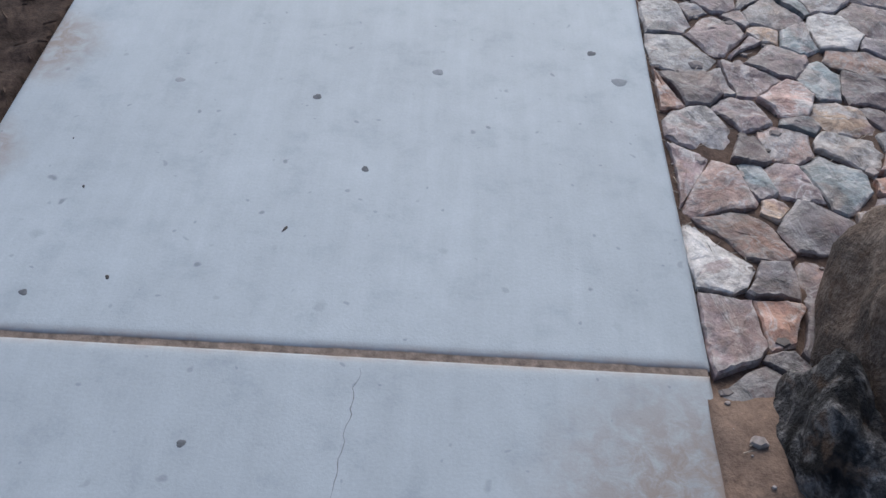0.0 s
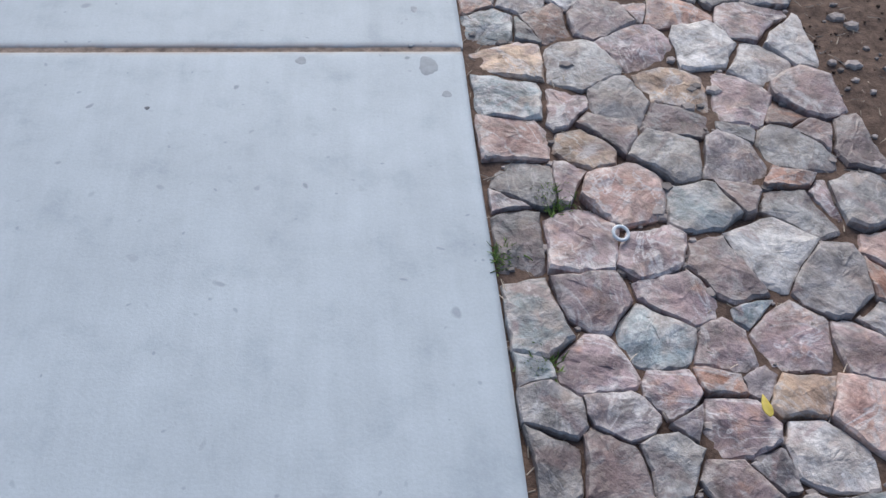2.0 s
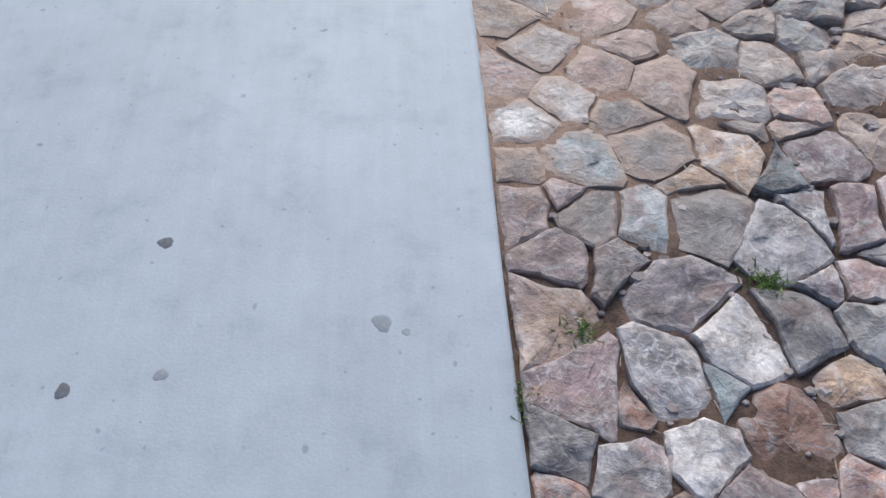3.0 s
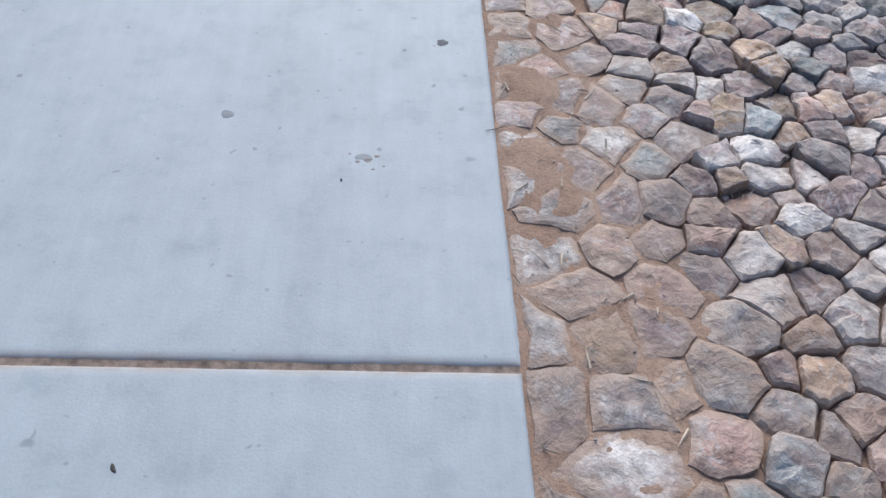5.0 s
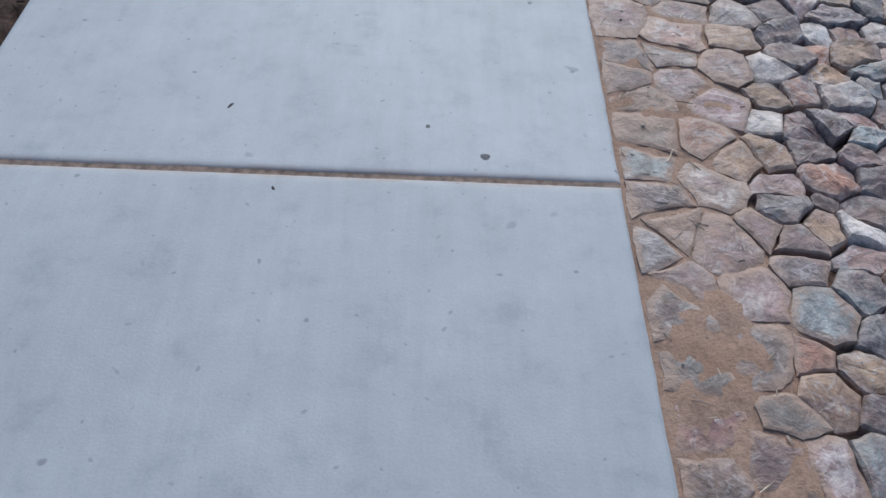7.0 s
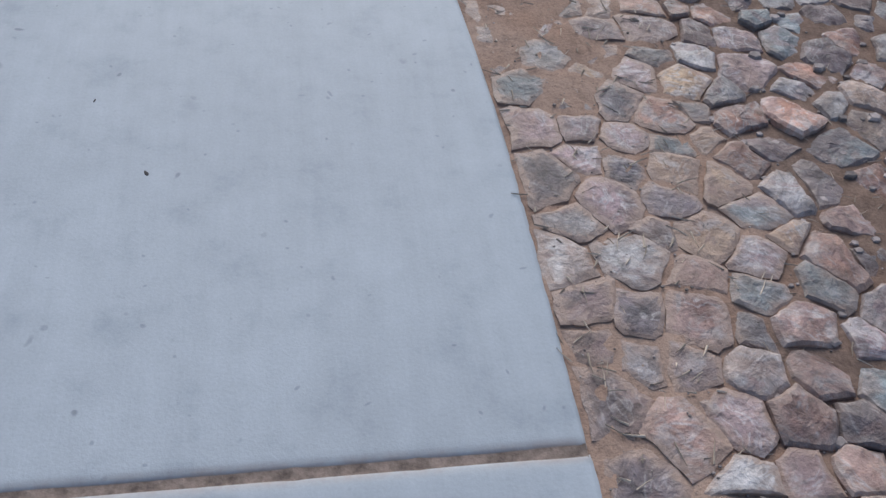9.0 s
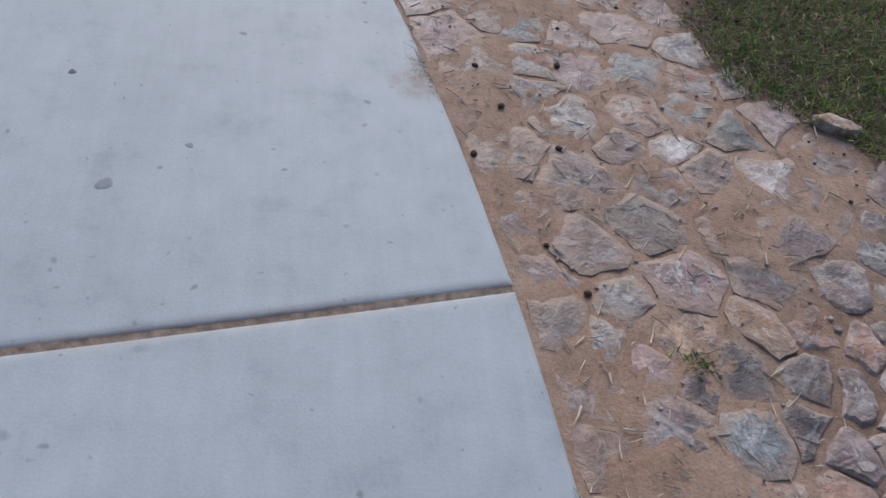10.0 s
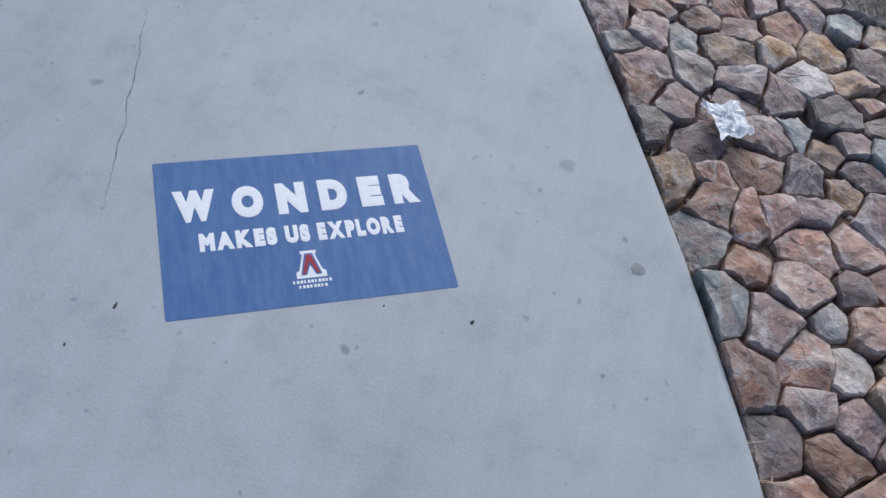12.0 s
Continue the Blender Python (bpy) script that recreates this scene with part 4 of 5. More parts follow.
def stone_seeds():
    rng = random.Random(4)
    # past the lighting box the pale stones are warmer than those before it, and round the bend duller
    warmer = {"w": "wwtm", "g": "ggm"}
    duller = {"w": "wtmr", "g": "gdmb", "m": "mmd", "t": "tror", "p": "pmr", "s": "sd"}
    pts = [(u, s, rng.choice((duller if s > 11.5 else warmer).get(c, c)) if s > 8.3 else c) for row, tones in STONES for (u, s), c in zip(row, tones)]
    cells = {}
    for k, p in enumerate(pts):
        cells.setdefault((int(p[0] // 0.2), int(p[1] // 0.2)), []).append(p)
    for _ in range(26000):
        u, s = rng.uniform(0.035, 1.45), rng.uniform(-1.3, 18.2)
        if u > limit(s) - 0.04:
            continue
        if BOX_U[0] - 0.05 < u < BOX_U[1] + 0.05 and BOX_S[0] - 0.05 < s < BOX_S[1] + 0.05:
            continue
        i, j, d = int(u // 0.2), int(s // 0.2), spacing(u, s)
        if any((q[0] - u) ** 2 + (q[1] - s) ** 2 < d * d for a in (-1, 0, 1) for b in (-1, 0, 1) for q in cells.get((i + a, j + b), ())):
            continue
        tones = "gmmmgbwpt" if s < 4.2 else "mwgwptbwp" if s < 7.5 else "mmgwptdbr" if s < 12 else "mgsdbwmdmr" if s < 14.4 else "trmdgrtbmm"
        p = (u, s, rng.choice(tones))
        pts.append(p)
        cells.setdefault((i, j), []).append(p)
    # small stones wedged where three large ones leave room
    wedged = 0
    for _ in range(9000):
        u, s = rng.uniform(0.03, 1.0), rng.uniform(-0.1, 4.4)
        i, j = int(u // 0.2), int(s // 0.2)
        near = min((math.hypot(q[0] - u, q[1] - s) for a in (-1, 0, 1) for b in (-1, 0, 1) for q in cells.get((i + a, j + b), ())), default=9)
        if wedged < 110 and 0.066 < near < 0.12 and u < limit(s) - 0.04:
            p = (u, s, rng.choice("mgdtrmb"), True)
            pts.append(p)
            cells.setdefault((i, j), []).append(p)
            wedged += 1
    return [p for p in pts if not (BOX_U[0] - 0.02 < p[0] < BOX_U[1] + 0.02 and BOX_S[0] - 0.02 < p[1] < BOX_S[1] + 0.02)]


def heft(p):
    """What makes one stone crowd its neighbours; the wedged small ones give way."""
    if len(p) > 3:
        return -0.004
    return random.Random(int(1e4 * p[0]) * 31 + int(1e4 * p[1])).uniform(-0.0022, 0.0022)


def cell(p, pts):
    poly = [(p[0] - 0.16, p[1] - 0.16), (p[0] + 0.16, p[1] - 0.16), (p[0] + 0.16, p[1] + 0.16), (p[0] - 0.16, p[1] + 0.16)]
    poly = clip(poly, 0.006, 0, -1, 0)
    poly = clip(poly, limit(p[1]), 0, 1, 0)
    if BOX_S[0] - 0.2 < p[1] < BOX_S[1] + 0.2 and p[0] < BOX_U[1] + 0.2:
        if p[0] > BOX_U[1]:
            poly = clip(poly, BOX_U[1] + 0.004, 0, -1, 0)
        elif p[1] > BOX_S[1]:
            poly = clip(poly, 0, BOX_S[1] + 0.004, 0, -1)
        elif p[1] < BOX_S[0]:
            poly = clip(poly, 0, BOX_S[0] - 0.004, 0, 1)
    for q in pts:
        dx, dy = q[0] - p[0], q[1] - p[1]
        if 0 < dx * dx + dy * dy < 0.21:
            d = math.hypot(dx, dy)
            pair = random.Random(int(1e4 * (p[0] + q[0])) * 7919 + int(1e4 * (p[1] + q[1])))
            swing, shift = pair.uniform(-0.11, 0.11), pair.uniform(-0.07, 0.07) * (1 if (p[0], p[1]) < (q[0], q[1]) else -1)
            own = random.Random(int(1e4 * (3 * p[0] + q[0])) * 104729 + int(1e4 * (5 * p[1] + q[1])))
            most = 0.26 if len(p) + len(q) > 6 else 0.13
            t = 0.5 + shift + max(-most, min(most, (heft(p) - heft(q)) / (2 * d * d))) - max(0.0, own.uniform(-0.012, 0.003)) / d
            poly = clip(poly, p[0] + dx * t, p[1] + dy * t, dx * math.cos(swing) - dy * math.sin(swing), dx * math.sin(swing) + dy * math.cos(swing))
            if len(poly) < 3:
                return []
    return poly


def ragged_edge(a, b, rng, amount, fine):
    """Points from a up to b, broken by halves into an uneven line."""
    l = math.hypot(b[0] - a[0], b[1] - a[1])
    if l < fine:
        return [a]
    k, d = rng.uniform(0.35, 0.65), rng.uniform(-0.75, 0.85) * amount * l
    mid = (a[0] + (b[0] - a[0]) * k - (b[1] - a[1]) / l * d, a[1] + (b[1] - a[1]) * k + (b[0] - a[0]) / l * d)
    return ragged_edge(a, mid, rng, amount * 0.8, fine) + ragged_edge(mid, b, rng, amount * 0.8, fine)


def outline(poly, gap, rng, chip, amount):
    """The cell drawn in by the gap, a corner or two broken off, its edges ragged."""
    cx, cy = sum(a[0] for a in poly) / len(poly), sum(a[1] for a in poly) / len(poly)
    area = sum(a[0] * b[1] - b[0] * a[1] for a, b in zip(poly, poly[1:] + poly[:1])) / 2
    if area < 0:
        poly = poly[::-1]
    r = math.sqrt(abs(area) / math.pi)
    cut = poly
    for a, b in zip(poly, poly[1:] + poly[:1]):
        l = math.hypot(b[0] - a[0], b[1] - a[1])
        if l > 1e-5:
            nx, ny, g = (b[1] - a[1]) / l, -(b[0] - a[0]) / l, gap * rng.uniform(-0.8, 1.8)
            cut = clip(cut, a[0] - nx * g, a[1] - ny * g, nx, ny)
    for c in poly:
        l = math.hypot(c[0] - cx, c[1] - cy)
        if len(cut) > 2 and rng.random() < chip and l > 0.8 * r:
            k, turn = rng.uniform(0.84, 0.95), rng.uniform(-0.5, 0.5)
            dx, dy = (c[0] - cx) / l, (c[1] - cy) / l
            cut = clip(cut, cx + (c[0] - cx) * k, cy + (c[1] - cy) * k, dx * math.cos(turn) - dy * math.sin(turn), dx * math.sin(turn) + dy * math.cos(turn))
    keep = [a for a, b in zip(cut, cut[1:] + cut[:1]) if math.hypot(a[0] - b[0], a[1] - b[1]) > 0.12 * r]
    if len(keep) < 3:
        return cx, cy, 0.0, []
    pts = []
    for a, b in zip(keep, keep[1:] + keep[:1]):
        pts += ragged_edge(a, b, rng, amount, max(0.016, 0.30 * r))
    return cx, cy, r, [(x - cx, y - cy) for x, y in pts]


def stone_mesh(pts, r, top, rise, tilt, rough, dust, rng, tone, turn, sunk=0.0, facets=1.0):
    """A quarried stone: foot, rim, chipped shoulder, and a face broken along a few planes."""
    ca, sa = math.cos(turn), math.sin(turn)
    tx, ty = rng.uniform(-tilt, tilt), rng.uniform(-tilt, tilt)
    planes = []
    for _ in range(rng.randint(2, 4)):
        a = rng.uniform(0, 2 * math.pi)
        planes.append((math.cos(a), math.sin(a), rng.uniform(0.05, 0.75) * r, rng.uniform(0.08, 0.42) * facets))
    seed = Vector((rng.uniform(0, 90), rng.uniform(0, 90), 0))

    def face(x, y):
        drop = max([0.0] + [(c * x + s * y - o) * f for c, s, o, f in planes])
        q = Vector((x, y, 0)) + seed
        return x * tx + y * ty - min(drop, 0.026) + rough * (1.3 * noise.noise(q * 17) + 0.8 * noise.noise(q * 43))

    n = len(pts)
    verts, worn, film = [], [], []
    shoulder = 0.935 - 0.12 * sunk
    for k, z, edge, veil in ((1.02, -0.075, 0.0, 1.0), (1.0, -rise, 0.6, 1.0), (shoulder, -rise * 0.15, 1.0, 0.9), (0.70, 0.0, 0.15, 0.25), (0.36, 0.0, 0.0, 0.0)):
        for x, y in pts:
            f = k if k > 0.95 else k * rng.uniform(0.93, 1.05) if k > 0.75 else k * rng.uniform(0.82, 1.18)
            px, py = x * f, y * f
            h = z if z < -0.07 else z + face(px, py)
            verts.append((px * ca - py * sa, px * sa + py * ca, top + h))
            worn.append(edge * rng.random() * (1 - 0.8 * sunk))
            film.append(min(1.0, dust * rng.uniform(0.6, 1.2) + sunk * veil))
    verts.append((0.0, 0.0, top + face(0.0, 0.0)))
    worn.append(0.0)
    film.append(dust * rng.uniform(0.5, 1.0))
    faces = []
    for level in range(4):
        for k in range(n):
            a, b = level * n + k, level * n + (k + 1) % n
            faces.append((a, b, b + n, a + n))
    faces += [(4 * n + k, 4 * n + (k + 1) % n, 5 * n) for k in range(n)]
    me = mesh_of("stone", verts, faces, TONES[tone], 17)
    me.attributes.new("worn", "FLOAT", "POINT").data.foreach_set("value", worn)
    me.attributes.new("dust", "FLOAT", "POINT").data.foreach_set("value", film)
    return me


SECTIONS = [(-1.4, 2.2, "close-set flat grey and mauve flagstones beside the walk"), (2.2, 4.2, "flat flagstones with dark soil and weeds in the gaps"),
            (4.2, 6.3, "stones half sunk in washed sand beside the walk"), (6.3, 8.3, "angular riprap stones beside a sandy strip"), (8.3, 10.0, "angular purple and tan riprap stones"),
            (10.0, 12.4, "mixed riprap with sand filling the gaps"), (12.4, 14.5, "worn stones almost buried in sandy dirt"), (14.5, 18.3, "rounded tan and pink riprap stones")]


def make_stones():
    pts = stone_seeds()
    rng = random.Random(11)
    for s0, s1, label in SECTIONS:
        bed = thing("stone_paving", 0.4, (s0 + s1) / 2, label=label, category="stone paving", kind="structure")
        back = bed.matrix_basis.inverted()
        near = [q for q in pts if s0 - 0.4 < q[1] < s1 + 0.4]
        for p in near:
            if not s0 <= p[1] < s1:
                continue
            poly = cell(p, near)
            if len(poly) < 3:
                continue
            b = float(silt(np.array(p[0]), np.array(p[1])))
            b = min(1.0, b * 1.4)
            flat = p[1] < 4.2
            loose = p[1] > 14.5
            gap = rng.uniform(0.0005, 0.0025)
            if b > 0.5:
                gap += rng.uniform(0.0, 0.003)
                if 12.6 < p[1] < 14.6:
                    gap += rng.uniform(0.0, 0.003)
            cx, cy, r, shape = outline(poly, gap, rng, 0.30, 0.07 + 0.03 * b)
            if r < 0.016:
                continue
            # tops, bevels, tilt, roughness, dust, burial: bedded in sand, then as laid
            bedded = (rng.uniform(-0.0050, 0.0012), 0.003, 0.014, 0.0016, rng.uniform(0.0, 0.5), 0.9)
            if flat:
                laid = (rng.uniform(-0.005, 0.006), rng.uniform(0.003, 0.007), 0.06, 0.0045, rng.uniform(0.0, 0.15), 0.0)
            elif 11.1 < p[1] < 14.5:
                laid = (rng.uniform(-0.007, 0.004), rng.uniform(0.005, 0.009), 0.06, 0.004, rng.uniform(0.0, 0.3), 0.25)
            elif loose:
                merge = 1 - float(step(14.6, 15.4, p[1]))
                laid = (rng.uniform(-0.009, 0.010) - 0.007 * merge, rng.uniform(0.004, 0.010), (0.20 if rng.random() < 0.2 else 0.10) - 0.05 * merge, 0.006, rng.uniform(0.0, 0.2 + 0.3 * merge), 0.5 * merge)
            else:
                early = 1 - float(step(6.2, 7.6, p[1]))
                laid = (rng.uniform(-0.009, 0.010) * (1 - 0.35 * early), rng.uniform(0.004, 0.010), (0.28 if rng.random() < 0.25 else 0.11) * (1 - 0.4 * early), 0.006, rng.uniform(0.35 * early, 0.15 + 0.8 * early), 0.2 * early)
            top, rise, tilt, rough, dust, sunk = (a * b + c * (1 - b) for a, c in zip(bedded, laid))
            x, y = place(cx, cy)
            me = stone_mesh(shape, r, top, rise, tilt, rough, dust, rng, p[2], heading(cy), sunk, (0.5 if flat else 0.75 if loose else 0.85) * (1 - 0.95 * b))
            ob = new("stone", me)
            ob.parent = bed
            ob.matrix_basis = back @ Matrix.Translation((x, y, 0))


# ---------------------------------------------------------------- boulders at the start of the strip
def boulder(name, u, s, size, seed, m, label, squash=1.0):
    bm = bmesh.new()
    bmesh.ops.create_icosphere(bm, subdivisions=5, radius=1)
    for v in bm.verts:
        d = v.co.normalized()
        n = noise.fractal(d * 1.3 + Vector((seed, 0, 0)), 0.9, 2.0, 5) * 0.22
        facet = max((d.dot(Vector(a).normalized()) - 0.80) for a in ((1, .3, .6), (-.8, .2, .6), (-.3, -.8, .5), (.2, .9, .4), (0, -.2, 1), (-.9, -.6, .1)))
        f = 1 + n - max(0, facet) * 0.9
        v.co = Vector((d.x * size[0] * f, d.y * size[1] * f, max(-0.25, d.z) * size[2] * f))
    ob = part(name, bm, m, sharp=60)
    x, y = place(u, s)
    ob.location = (x, y, -0.03)
    return tagged(ob, label, "boulder")


boulder("boulder", 0.43, -0.13, (0.24, 0.42, 0.66), 3.1, BOULDER_BROWN, "large weathered brown boulder standing among the stones")
boulder("boulder", 0.17, -0.17, (0.09, 0.19, 0.20), 8.4, BOULDER_DARK, "low dark grey mottled rock leaning on a boulder")


# ---------------------------------------------------------------- small things
def blade_field(name, m, count, where, length, width, up, label, seed, curl=0.4):
    rng = random.Random(seed)
    verts, faces = [], []
    made = 0
    for _ in range(count * 6):
        if made >= count:
            break
        got = where(rng)
        if got is None:
            continue
        made += 1
        u, s, z = got
        x, y = place(u, s)
        a, l, w = rng.uniform(0, 2 * math.pi), rng.uniform(*length), rng.uniform(*width)
        dx, dy, lift = math.cos(a), math.sin(a), rng.uniform(*up)
        k = len(verts)
        bend = rng.uniform(-curl, curl)
        for i, t in enumerate((0.0, 0.5, 1.0)):
            px = x + dx * l * t * (1 - lift * 0.6) - dy * bend * l * t * t * 0.5
            py = y + dy * l * t * (1 - lift * 0.6) + dx * bend * l * t * t * 0.5
            pz = z + l * lift * (t - 0.25 * t * t) + 0.001
            ww = w * (1.0, 0.8, 0.15)[i]
            verts += [(px - dy * ww, py + dx * ww, pz), (px + dy * ww, py - dx * ww, pz), (px, py, pz + w * 0.9)]
        for i in (0, 3):
            for c in range(3):
                faces.append((k + i + c, k + i + (c + 1) % 3, k + i + 3 + (c + 1) % 3, k + i + 3 + c))
    ob = new(name, mesh_of(name, verts, faces, m))
    return tagged(ob, label, name.replace("_", " "), kind="stuff")


def gz(u, s):
    return float(ground_height(np.array(u), np.array(s)))


def on_silt(rng):
    u, s = rng.uniform(0.01, 1.2), rng.uniform(3.8, 14.8)
    b = float(silt(np.array(u), np.array(s)))
    if b < 0.4 or rng.random() > (0.30 if s < 11 else 1.0):
        return None
    return u, s, gz(u, s) + 0.004


def in_gaps(rng):
    u, s = rng.uniform(0.01, 1.0), rng.uniform(-0.8, 16.5)
    if float(silt(np.array(u), np.array(s))) > 0.4:
        return None
    return u, s, gz(u, s) + 0.002


def by_edge(rng):
    u, s = abs(rng.gauss(0, 0.012)) + 0.002, rng.uniform(-0.5, 16.8)
    return u, s, -0.012


def in_grass(rng):
    u, s = rng.uniform(0.75, 1.7), rng.uniform(12.7, 14.3)
    edge = float(limit(s)) - 0.06 + 0.04 * math.sin(s * 11)
    if u < edge or (u - 1.35) ** 2 / 0.45 + (s - 13.4) ** 2 / 0.45 > 1 + 0.4 * (rng.random() - 0.5):
        return None
    return u, s, gz(u, s)


TUFTS = [(0.015, 3.579), (0.475, 3.811), (0.117, 3.716), (0.125, 2.77), (0.143, 2.749), (0.014, 2.605), (0.057, 2.366), (0.544, 5.387), (0.30, 12.78)]


def tuft_at(u0, s0, r):
    def where(rng):
        return max(0.004, u0 + rng.gauss(0, r)), s0 + rng.gauss(0, r), -0.010
    return where


def beyond(rng):
    u = rng.uniform(0.82, 1.5)
    s = rng.uniform(2.6, 4.4) if rng.random() < 0.5 else rng.uniform(12.6, 15.2)
    return u, s, gz(u, s) + 0.003


def spill(rng):
    u0, s0, a, b = rng.choice([(0.0, 13.66, 0.030, 0.05), (0.0, 13.66, 0.018, 0.035)])
    u = -abs(rng.gauss(0, a)) - 0.002
    return u, s0 + rng.gauss(0, b), 0.0


def mulch(rng):
    u, s = -WIDTH - abs(rng.gauss(0, 0.18)) - 0.01, rng.uniform(-0.5, 11.5)
    return u, s, gz(u, s) + 0.004


def grains(name, m, count, where, size, label, seed):
    rng = random.Random(seed)
    verts, faces, made = [], [], 0
    for _ in range(count * 6):
        if made >= count:
            break
        got = where(rng)
        if got is None:
            continue
        made += 1
        u, s, z = got
        x, y = place(u, s)
        r = rng.uniform(*size) * (0.6 + 0.8 * rng.random() ** 2)
        k, a0 = len(verts), rng.uniform(0, 6.28)
        for h, f in ((-0.3, 1.0), (0.25, 0.95), (0.45, 0.72)):
            for a in range(5):
                q = r * f * rng.uniform(0.75, 1.2)
                verts.append((x + q * math.cos(a0 + a * 1.2566), y + q * 0.8 * math.sin(a0 + a * 1.2566), z + h * r))
        for lv in (0, 5):
            for a in range(5):
                faces.append((k + lv + a, k + lv + (a + 1) % 5, k + lv + 5 + (a + 1) % 5, k + lv + 5 + a))
        faces.append(tuple(k + 10 + a for a in range(5)))
    return tagged(new(name, mesh_of(name, verts, faces, m)), label, name.replace("_", " "), kind="stuff")


def flakes(name, m, count, where, size, label, seed):
    """Thin flat patches that overlap to a broken film."""
    rng = random.Random(seed)
    verts, faces = [], []
    for _ in range(count):
        u, s, z = where(rng)
        x, y = place(u, s)
        r, a0, k = rng.uniform(*size), rng.uniform(0, 6.28), len(verts)
        top = max(z, 0.0) + rng.uniform(0.0002, 0.0006)
        for h, f in ((top - 0.0015, 1.0), (top, 0.9)):
            for a in range(7):
                q = r * f * (1 + 0.3 * math.sin(a * 2.3 + a0 * 5))
                verts.append((x + q * math.cos(a0 + a * 0.8976), y + q * math.sin(a0 + a * 0.8976), h))
        faces += [(k + a, k + (a + 1) % 7, k + 7 + (a + 1) % 7, k + 7 + a) for a in range(7)]
        faces.append(tuple(k + 7 + a for a in range(7)))
    return tagged(new(name, mesh_of(name, verts, faces, m)), label, name.replace("_", " "), kind="stuff")


# A raised dark lump stands in for each small dark pit in the sand.
def pod(u, s, r, seed):
    rng = random.Random(seed)
    bm = bmesh.new()
    bmesh.ops.create_icosphere(bm, subdivisions=2, radius=1)
    for v in bm.verts:
        f = 1 + 0.25 * noise.noise(v.co * 3 + Vector((seed, 0, 0)))
        v.co = Vector((v.co.x * r * f, v.co.y * r * 0.8 * f, v.co.z * r * 0.55 * f))
    ob = part("dark_pit_lump", bm, PIT_DARK, sharp=50)
    x, y = place(u, s)
    ob.location, ob.rotation_euler = (x, y, gz(u, s) + r * 0.3), (0, 0, rng.uniform(0, 6))
    tagged(ob, "small dark lump standing in for a pit in the sand", "seed pod", "fallen seed pods")


def make_small():
    blade_field("straw", STRAW, 1300, on_silt, (0.010, 0.050), (0.0010, 0.0026), (0.0, 0.12), "dry straw bits scattered over the sandy dirt", 21)
    blade_field("straw", STRAW, 3000, in_gaps, (0.010, 0.04), (0.0007, 0.0016), (0.0, 0.3), "dry straw caught between the stones", 22)
    blade_field("straw", STRAW, 520, by_edge, (0.012, 0.05), (0.0007, 0.0015), (0.0, 0.3), "dry grass along the edge of the walk", 23)
    blade_field("grass", GRASS, 6500, in_grass, (0.02, 0.06), (0.0012, 0.0024), (0.35, 0.95), "short green grass patch on brown earth", 24)
    blade_field("dry_grass", DRY_GRASS, 6500, in_grass, (0.02, 0.06), (0.0008, 0.0016), (0.1, 0.7), "dry straw-coloured grass in the patch", 25)
    for k, (u, s) in enumerate(TUFTS):
        tuft = blade_field("weed_tuft", GRASS, 130 if k in (1, 4, 6) else 70, tuft_at(u, s, 0.017), (0.012, 0.032), (0.0010, 0.0022), (0.3, 0.9), "small green weed tuft growing between stones", 30 + k)
        tagged(tuft, group="weeds between the stones")
    blade_field("straw", STRAW, 500, beyond, (0.01, 0.04), (0.0006, 0.0014), (0.0, 0.2), "dry litter on the brown earth", 26)
    blade_field("dry_grass", STRAW, 260, tuft_at(0.80, 16.24, 0.045), (0.05, 0.13), (0.0008, 0.0018), (0.2, 0.8), "dry straw-coloured grass tuft among the stones", 44)
    blade_field("mulch", CHIP, 900, mulch, (0.012, 0.045), (0.002, 0.005), (0.0, 0.25), "dark bark mulch along the walk", 27)
    grains("gravel", PEBBLE, 1300, on_silt, (0.0014, 0.004), "small gravel scattered in the sand", 28)
    grains("gravel", PEBBLE, 1300, in_gaps, (0.002, 0.007), "small gravel between the stones", 29)
    grains("small_stones", PEBBLE, 1900, in_gaps, (0.007, 0.018), "small broken stones wedged between the larger ones", 39)
    flakes("spilled_sand", SPILL, 300, spill, (0.0008, 0.0022), "thin film of tan sand washed onto the concrete edge", 41)
    grains("crumbs", CHIP, 1200, beyond, (0.002, 0.006), "dark clods and bark crumbs on the earth", 40)
    for k, (u, s) in enumerate([(0.39, 13.777), (0.118, 13.652), (0.325, 13.63), (0.184, 14.155), (0.13, 13.496), (0.553, 14.401), (0.541, 14.28), (0.02, 13.352), (0.539, 14.449), (0.103, 13.987), (0.096, 13.08), (0.138, 12.95), (0.29, 13.95), (0.60, 13.85), (0.22, 13.35)]):
        pod(u, s, 0.007 + 0.004 * ((k * 7) % 5) / 5, k + 1)
    # twig
    x0, y0 = place(0.363, 14.087)
    x1, y1 = place(0.461, 14.101)
    bm = bmesh.new()
    rows = []
    for k in range(9):
        t = k / 8
        r = 0.0055 + 0.003 * t + 0.0015 * math.sin(k * 2.1)
        c = Vector((x0 + (x1 - x0) * t, y0 + (y1 - y0) * t + 0.004 * math.sin(t * 5), gz(0.4, 14.09) + 0.007))
        d = Vector((x1 - x0, y1 - y0, 0)).normalized()
        side = Vector((-d.y, d.x, 0))
        rows.append([bm.verts.new(c + side * r * math.cos(a) + Vector((0, 0, r * math.sin(a)))) for a in [i * math.pi / 3 for i in range(6)]])
    for a, b in zip(rows[:-1], rows[1:]):
        for k in range(6):
            bm.faces.new((a[k], a[(k + 1) % 6], b[(k + 1) % 6], b[k]))
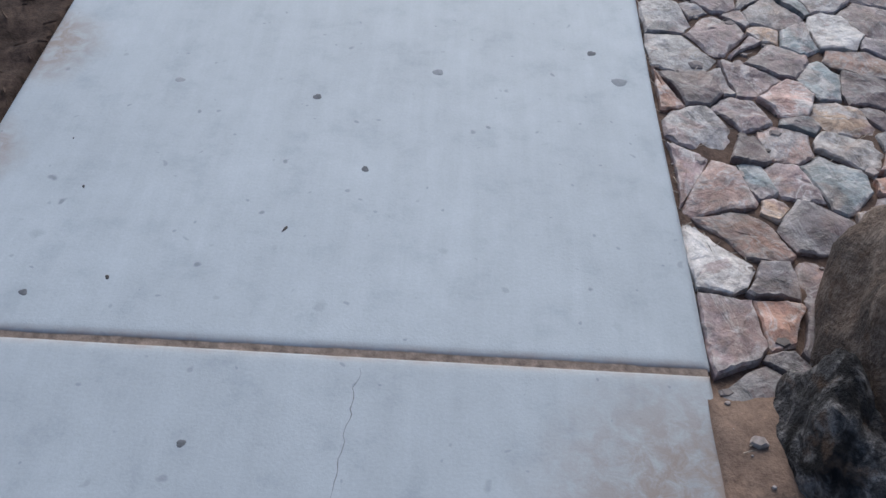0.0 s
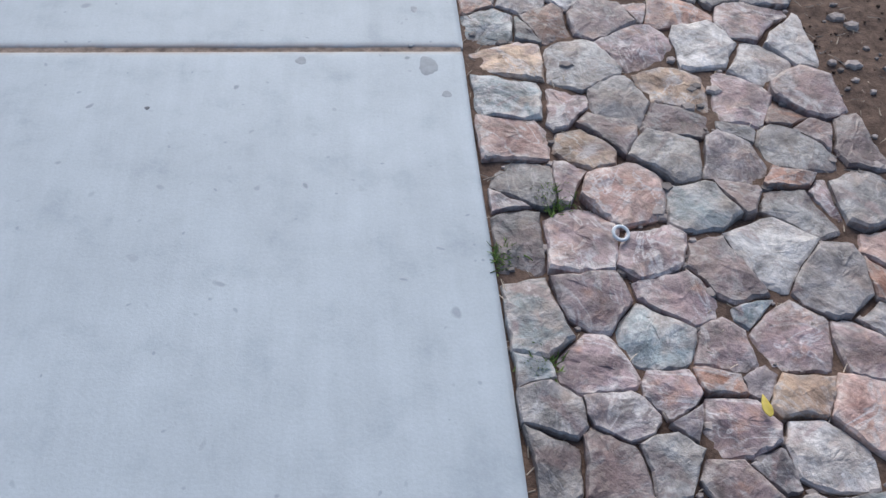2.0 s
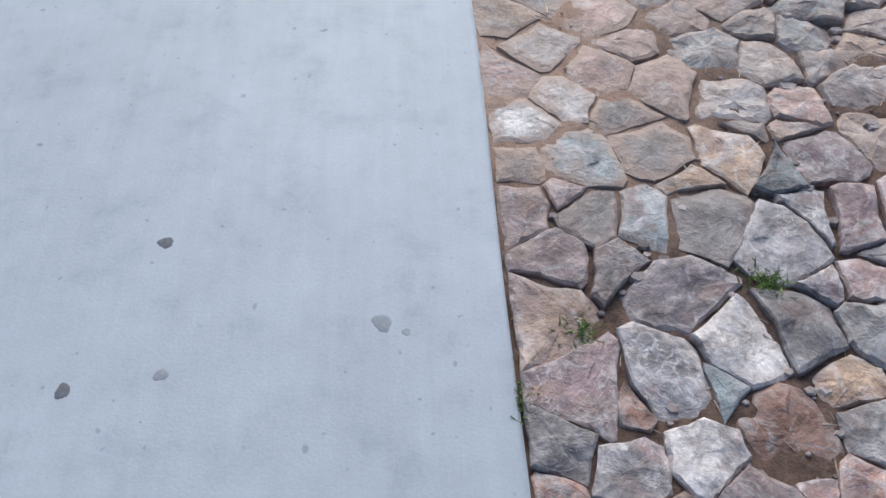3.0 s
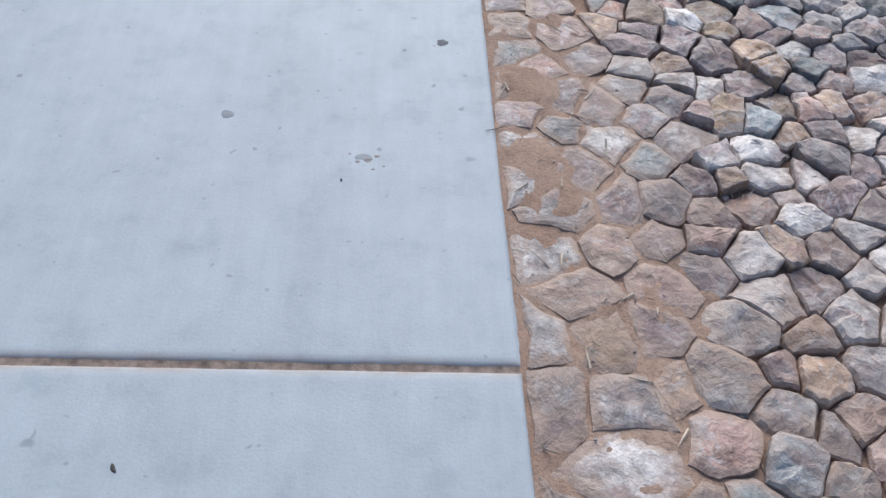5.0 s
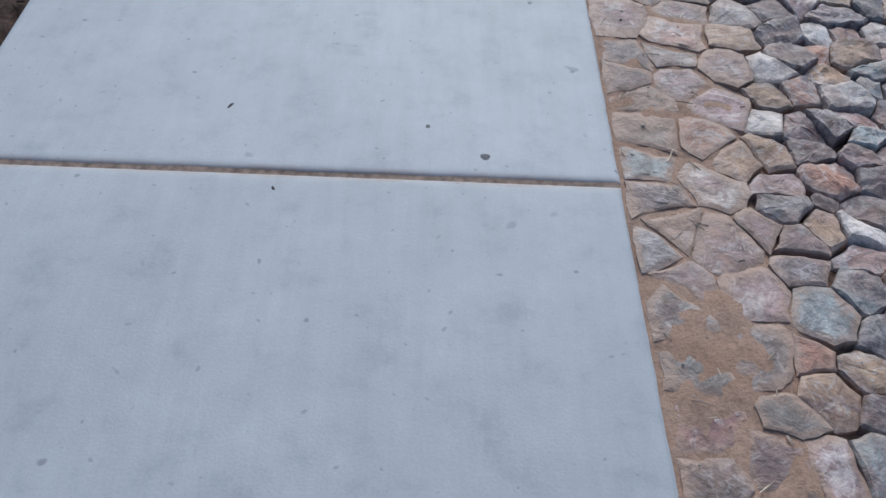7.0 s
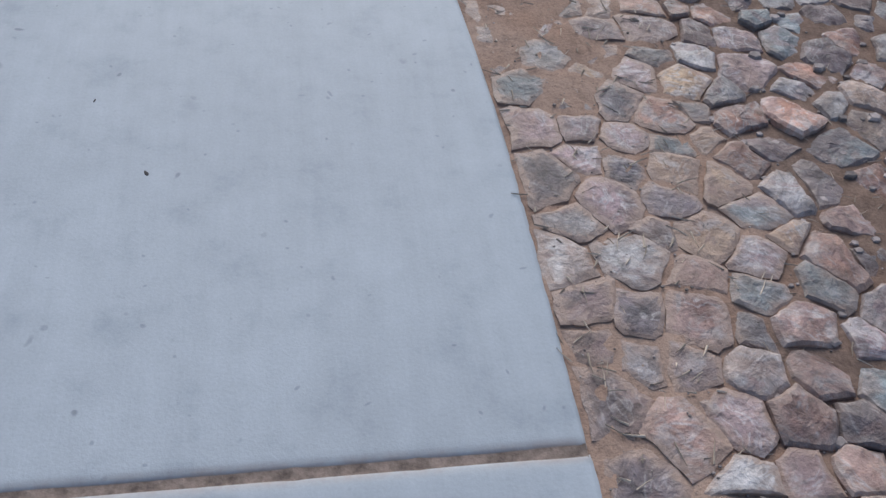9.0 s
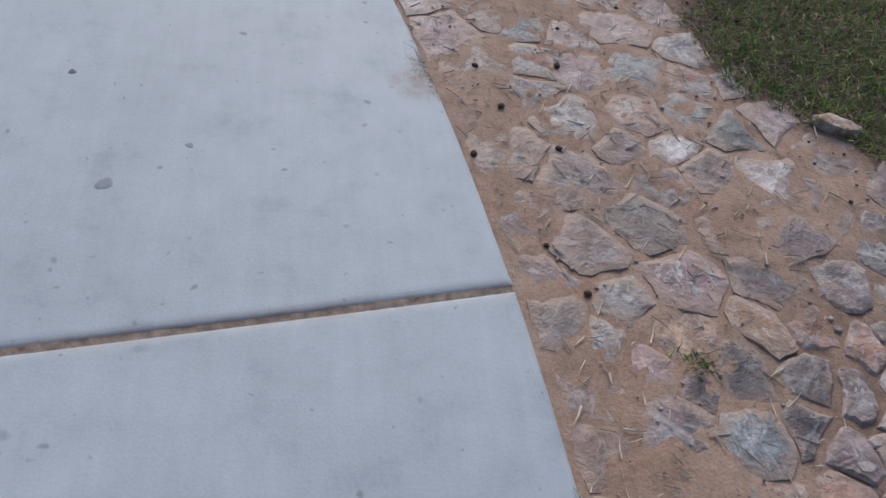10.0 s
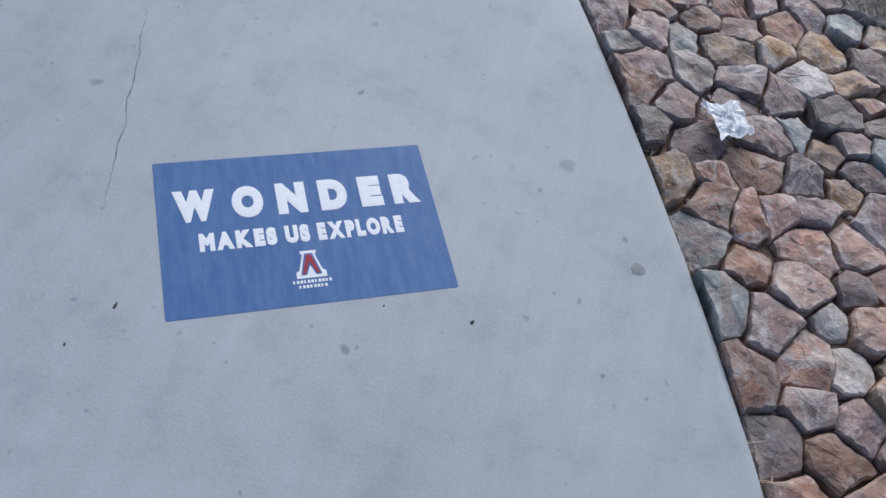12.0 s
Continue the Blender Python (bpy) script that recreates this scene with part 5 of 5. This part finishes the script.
    bm.faces.new(rows[0]), bm.faces.new(rows[-1])
    tagged(part("twig", bm, TWIG, sharp=50), "short dark broken twig lying on sand", "twig")
    # crumpled paper
    bm = bmesh.new()
    bmesh.ops.create_grid(bm, x_segments=22, y_segments=22, size=0.5)
    x, y = place(0.209, 15.853)
    for v in bm.verts:
        px, py = v.co.x, v.co.y
        wob = 1 + 0.35 * noise.noise((px * 3, py * 3, 1.5))
        crease = abs(noise.noise((px * 5, py * 5, 3.0))) * 0.020 + abs(noise.noise((px * 9, py * 9, 5.0))) * 0.003
        v.co = Vector((px * 0.085 * wob + 0.012 * py, py * 0.095 * wob, 0.020 + crease))
    bmesh.ops.solidify(bm, geom=bm.faces[:], thickness=0.0008)
    paper = part("paper_litter", bm, PAPER, sharp=25)
    paper.location = (x, y, 0)
    paper.rotation_euler = (0, 0, 0.6)
    tagged(paper, "crumpled white paper tissue lying on the stones", "litter")
    # yellow leaf
    pts = [(0.024 * math.cos(a), 0.0085 * math.sin(a) * (1 - 0.55 * math.cos(a)) * abs(math.sin(a)) ** 0.4) for a in [k * math.pi / 8 for k in range(16)]]
    leaf = part("leaf", rings([(pts, 0.0), ([(p[0] * 0.98, p[1] * 0.98) for p in pts], 0.0012), ([(p[0] * 0.3, p[1] * 0.1) for p in pts], 0.004)]), LEAF, sharp=40)
    leaf.location, leaf.rotation_euler = (0.411, 2.258, 0.014), (0.1, 0.15, 1.5)
    tagged(leaf, "small yellow fallen leaf on the stones", "leaf")
    # white plastic ring
    bm = bmesh.new()
    rows = []
    for k in range(20):
        a = k * 2 * math.pi / 20
        rows.append([bm.verts.new(((0.015 + 0.0035 * math.cos(b)) * math.cos(a), (0.015 + 0.0035 * math.cos(b)) * math.sin(a), 0.003 * math.sin(b))) for b in [i * math.pi / 4 for i in range(8)]])
    for k in range(20):
        a, b = rows[k], rows[(k + 1) % 20]
        for i in range(8):
            bm.faces.new((a[i], b[i], b[(i + 1) % 8], a[(i + 1) % 8]))
    ring = part("plastic_ring", bm, PLASTIC, sharp=60)
    ring.location, ring.rotation_euler = (0.249, 2.644, 0.010), (0.25, 0.1, 0)
    tagged(ring, "small white plastic ring lying on the stones", "litter")


def loose_rock(u, s, size, tone, turn, seed):
    bm = bmesh.new()
    bmesh.ops.create_icosphere(bm, subdivisions=3, radius=1)
    for v in bm.verts:
        d = v.co.normalized()
        f = 1 + 0.22 * noise.noise(d * 1.6 + Vector((seed, 0, 0))) + 0.08 * noise.noise(d * 5 + Vector((seed, 3, 0)))
        v.co = Vector((d.x * size[0] * f, d.y * size[1] * f, max(-0.4, min(0.55, d.z)) * size[2] * f))
    ob = part("loose_rock", bm, TONES[tone], sharp=35)
    x, y = place(u, s)
    ob.location, ob.rotation_euler = (x, y, gz(u, s) + size[2] * 0.3), (0, 0, turn + heading(s))
    tagged(ob, "flat pale loose rock at the edge of the grass", "rock")


make_small()
loose_rock(0.955, 13.35, (0.062, 0.026, 0.030), "t", -0.55, 4.0)
loose_rock(0.80, 14.26, (0.046, 0.030, 0.022), "p", 0.5, 9.0)
make_stones()
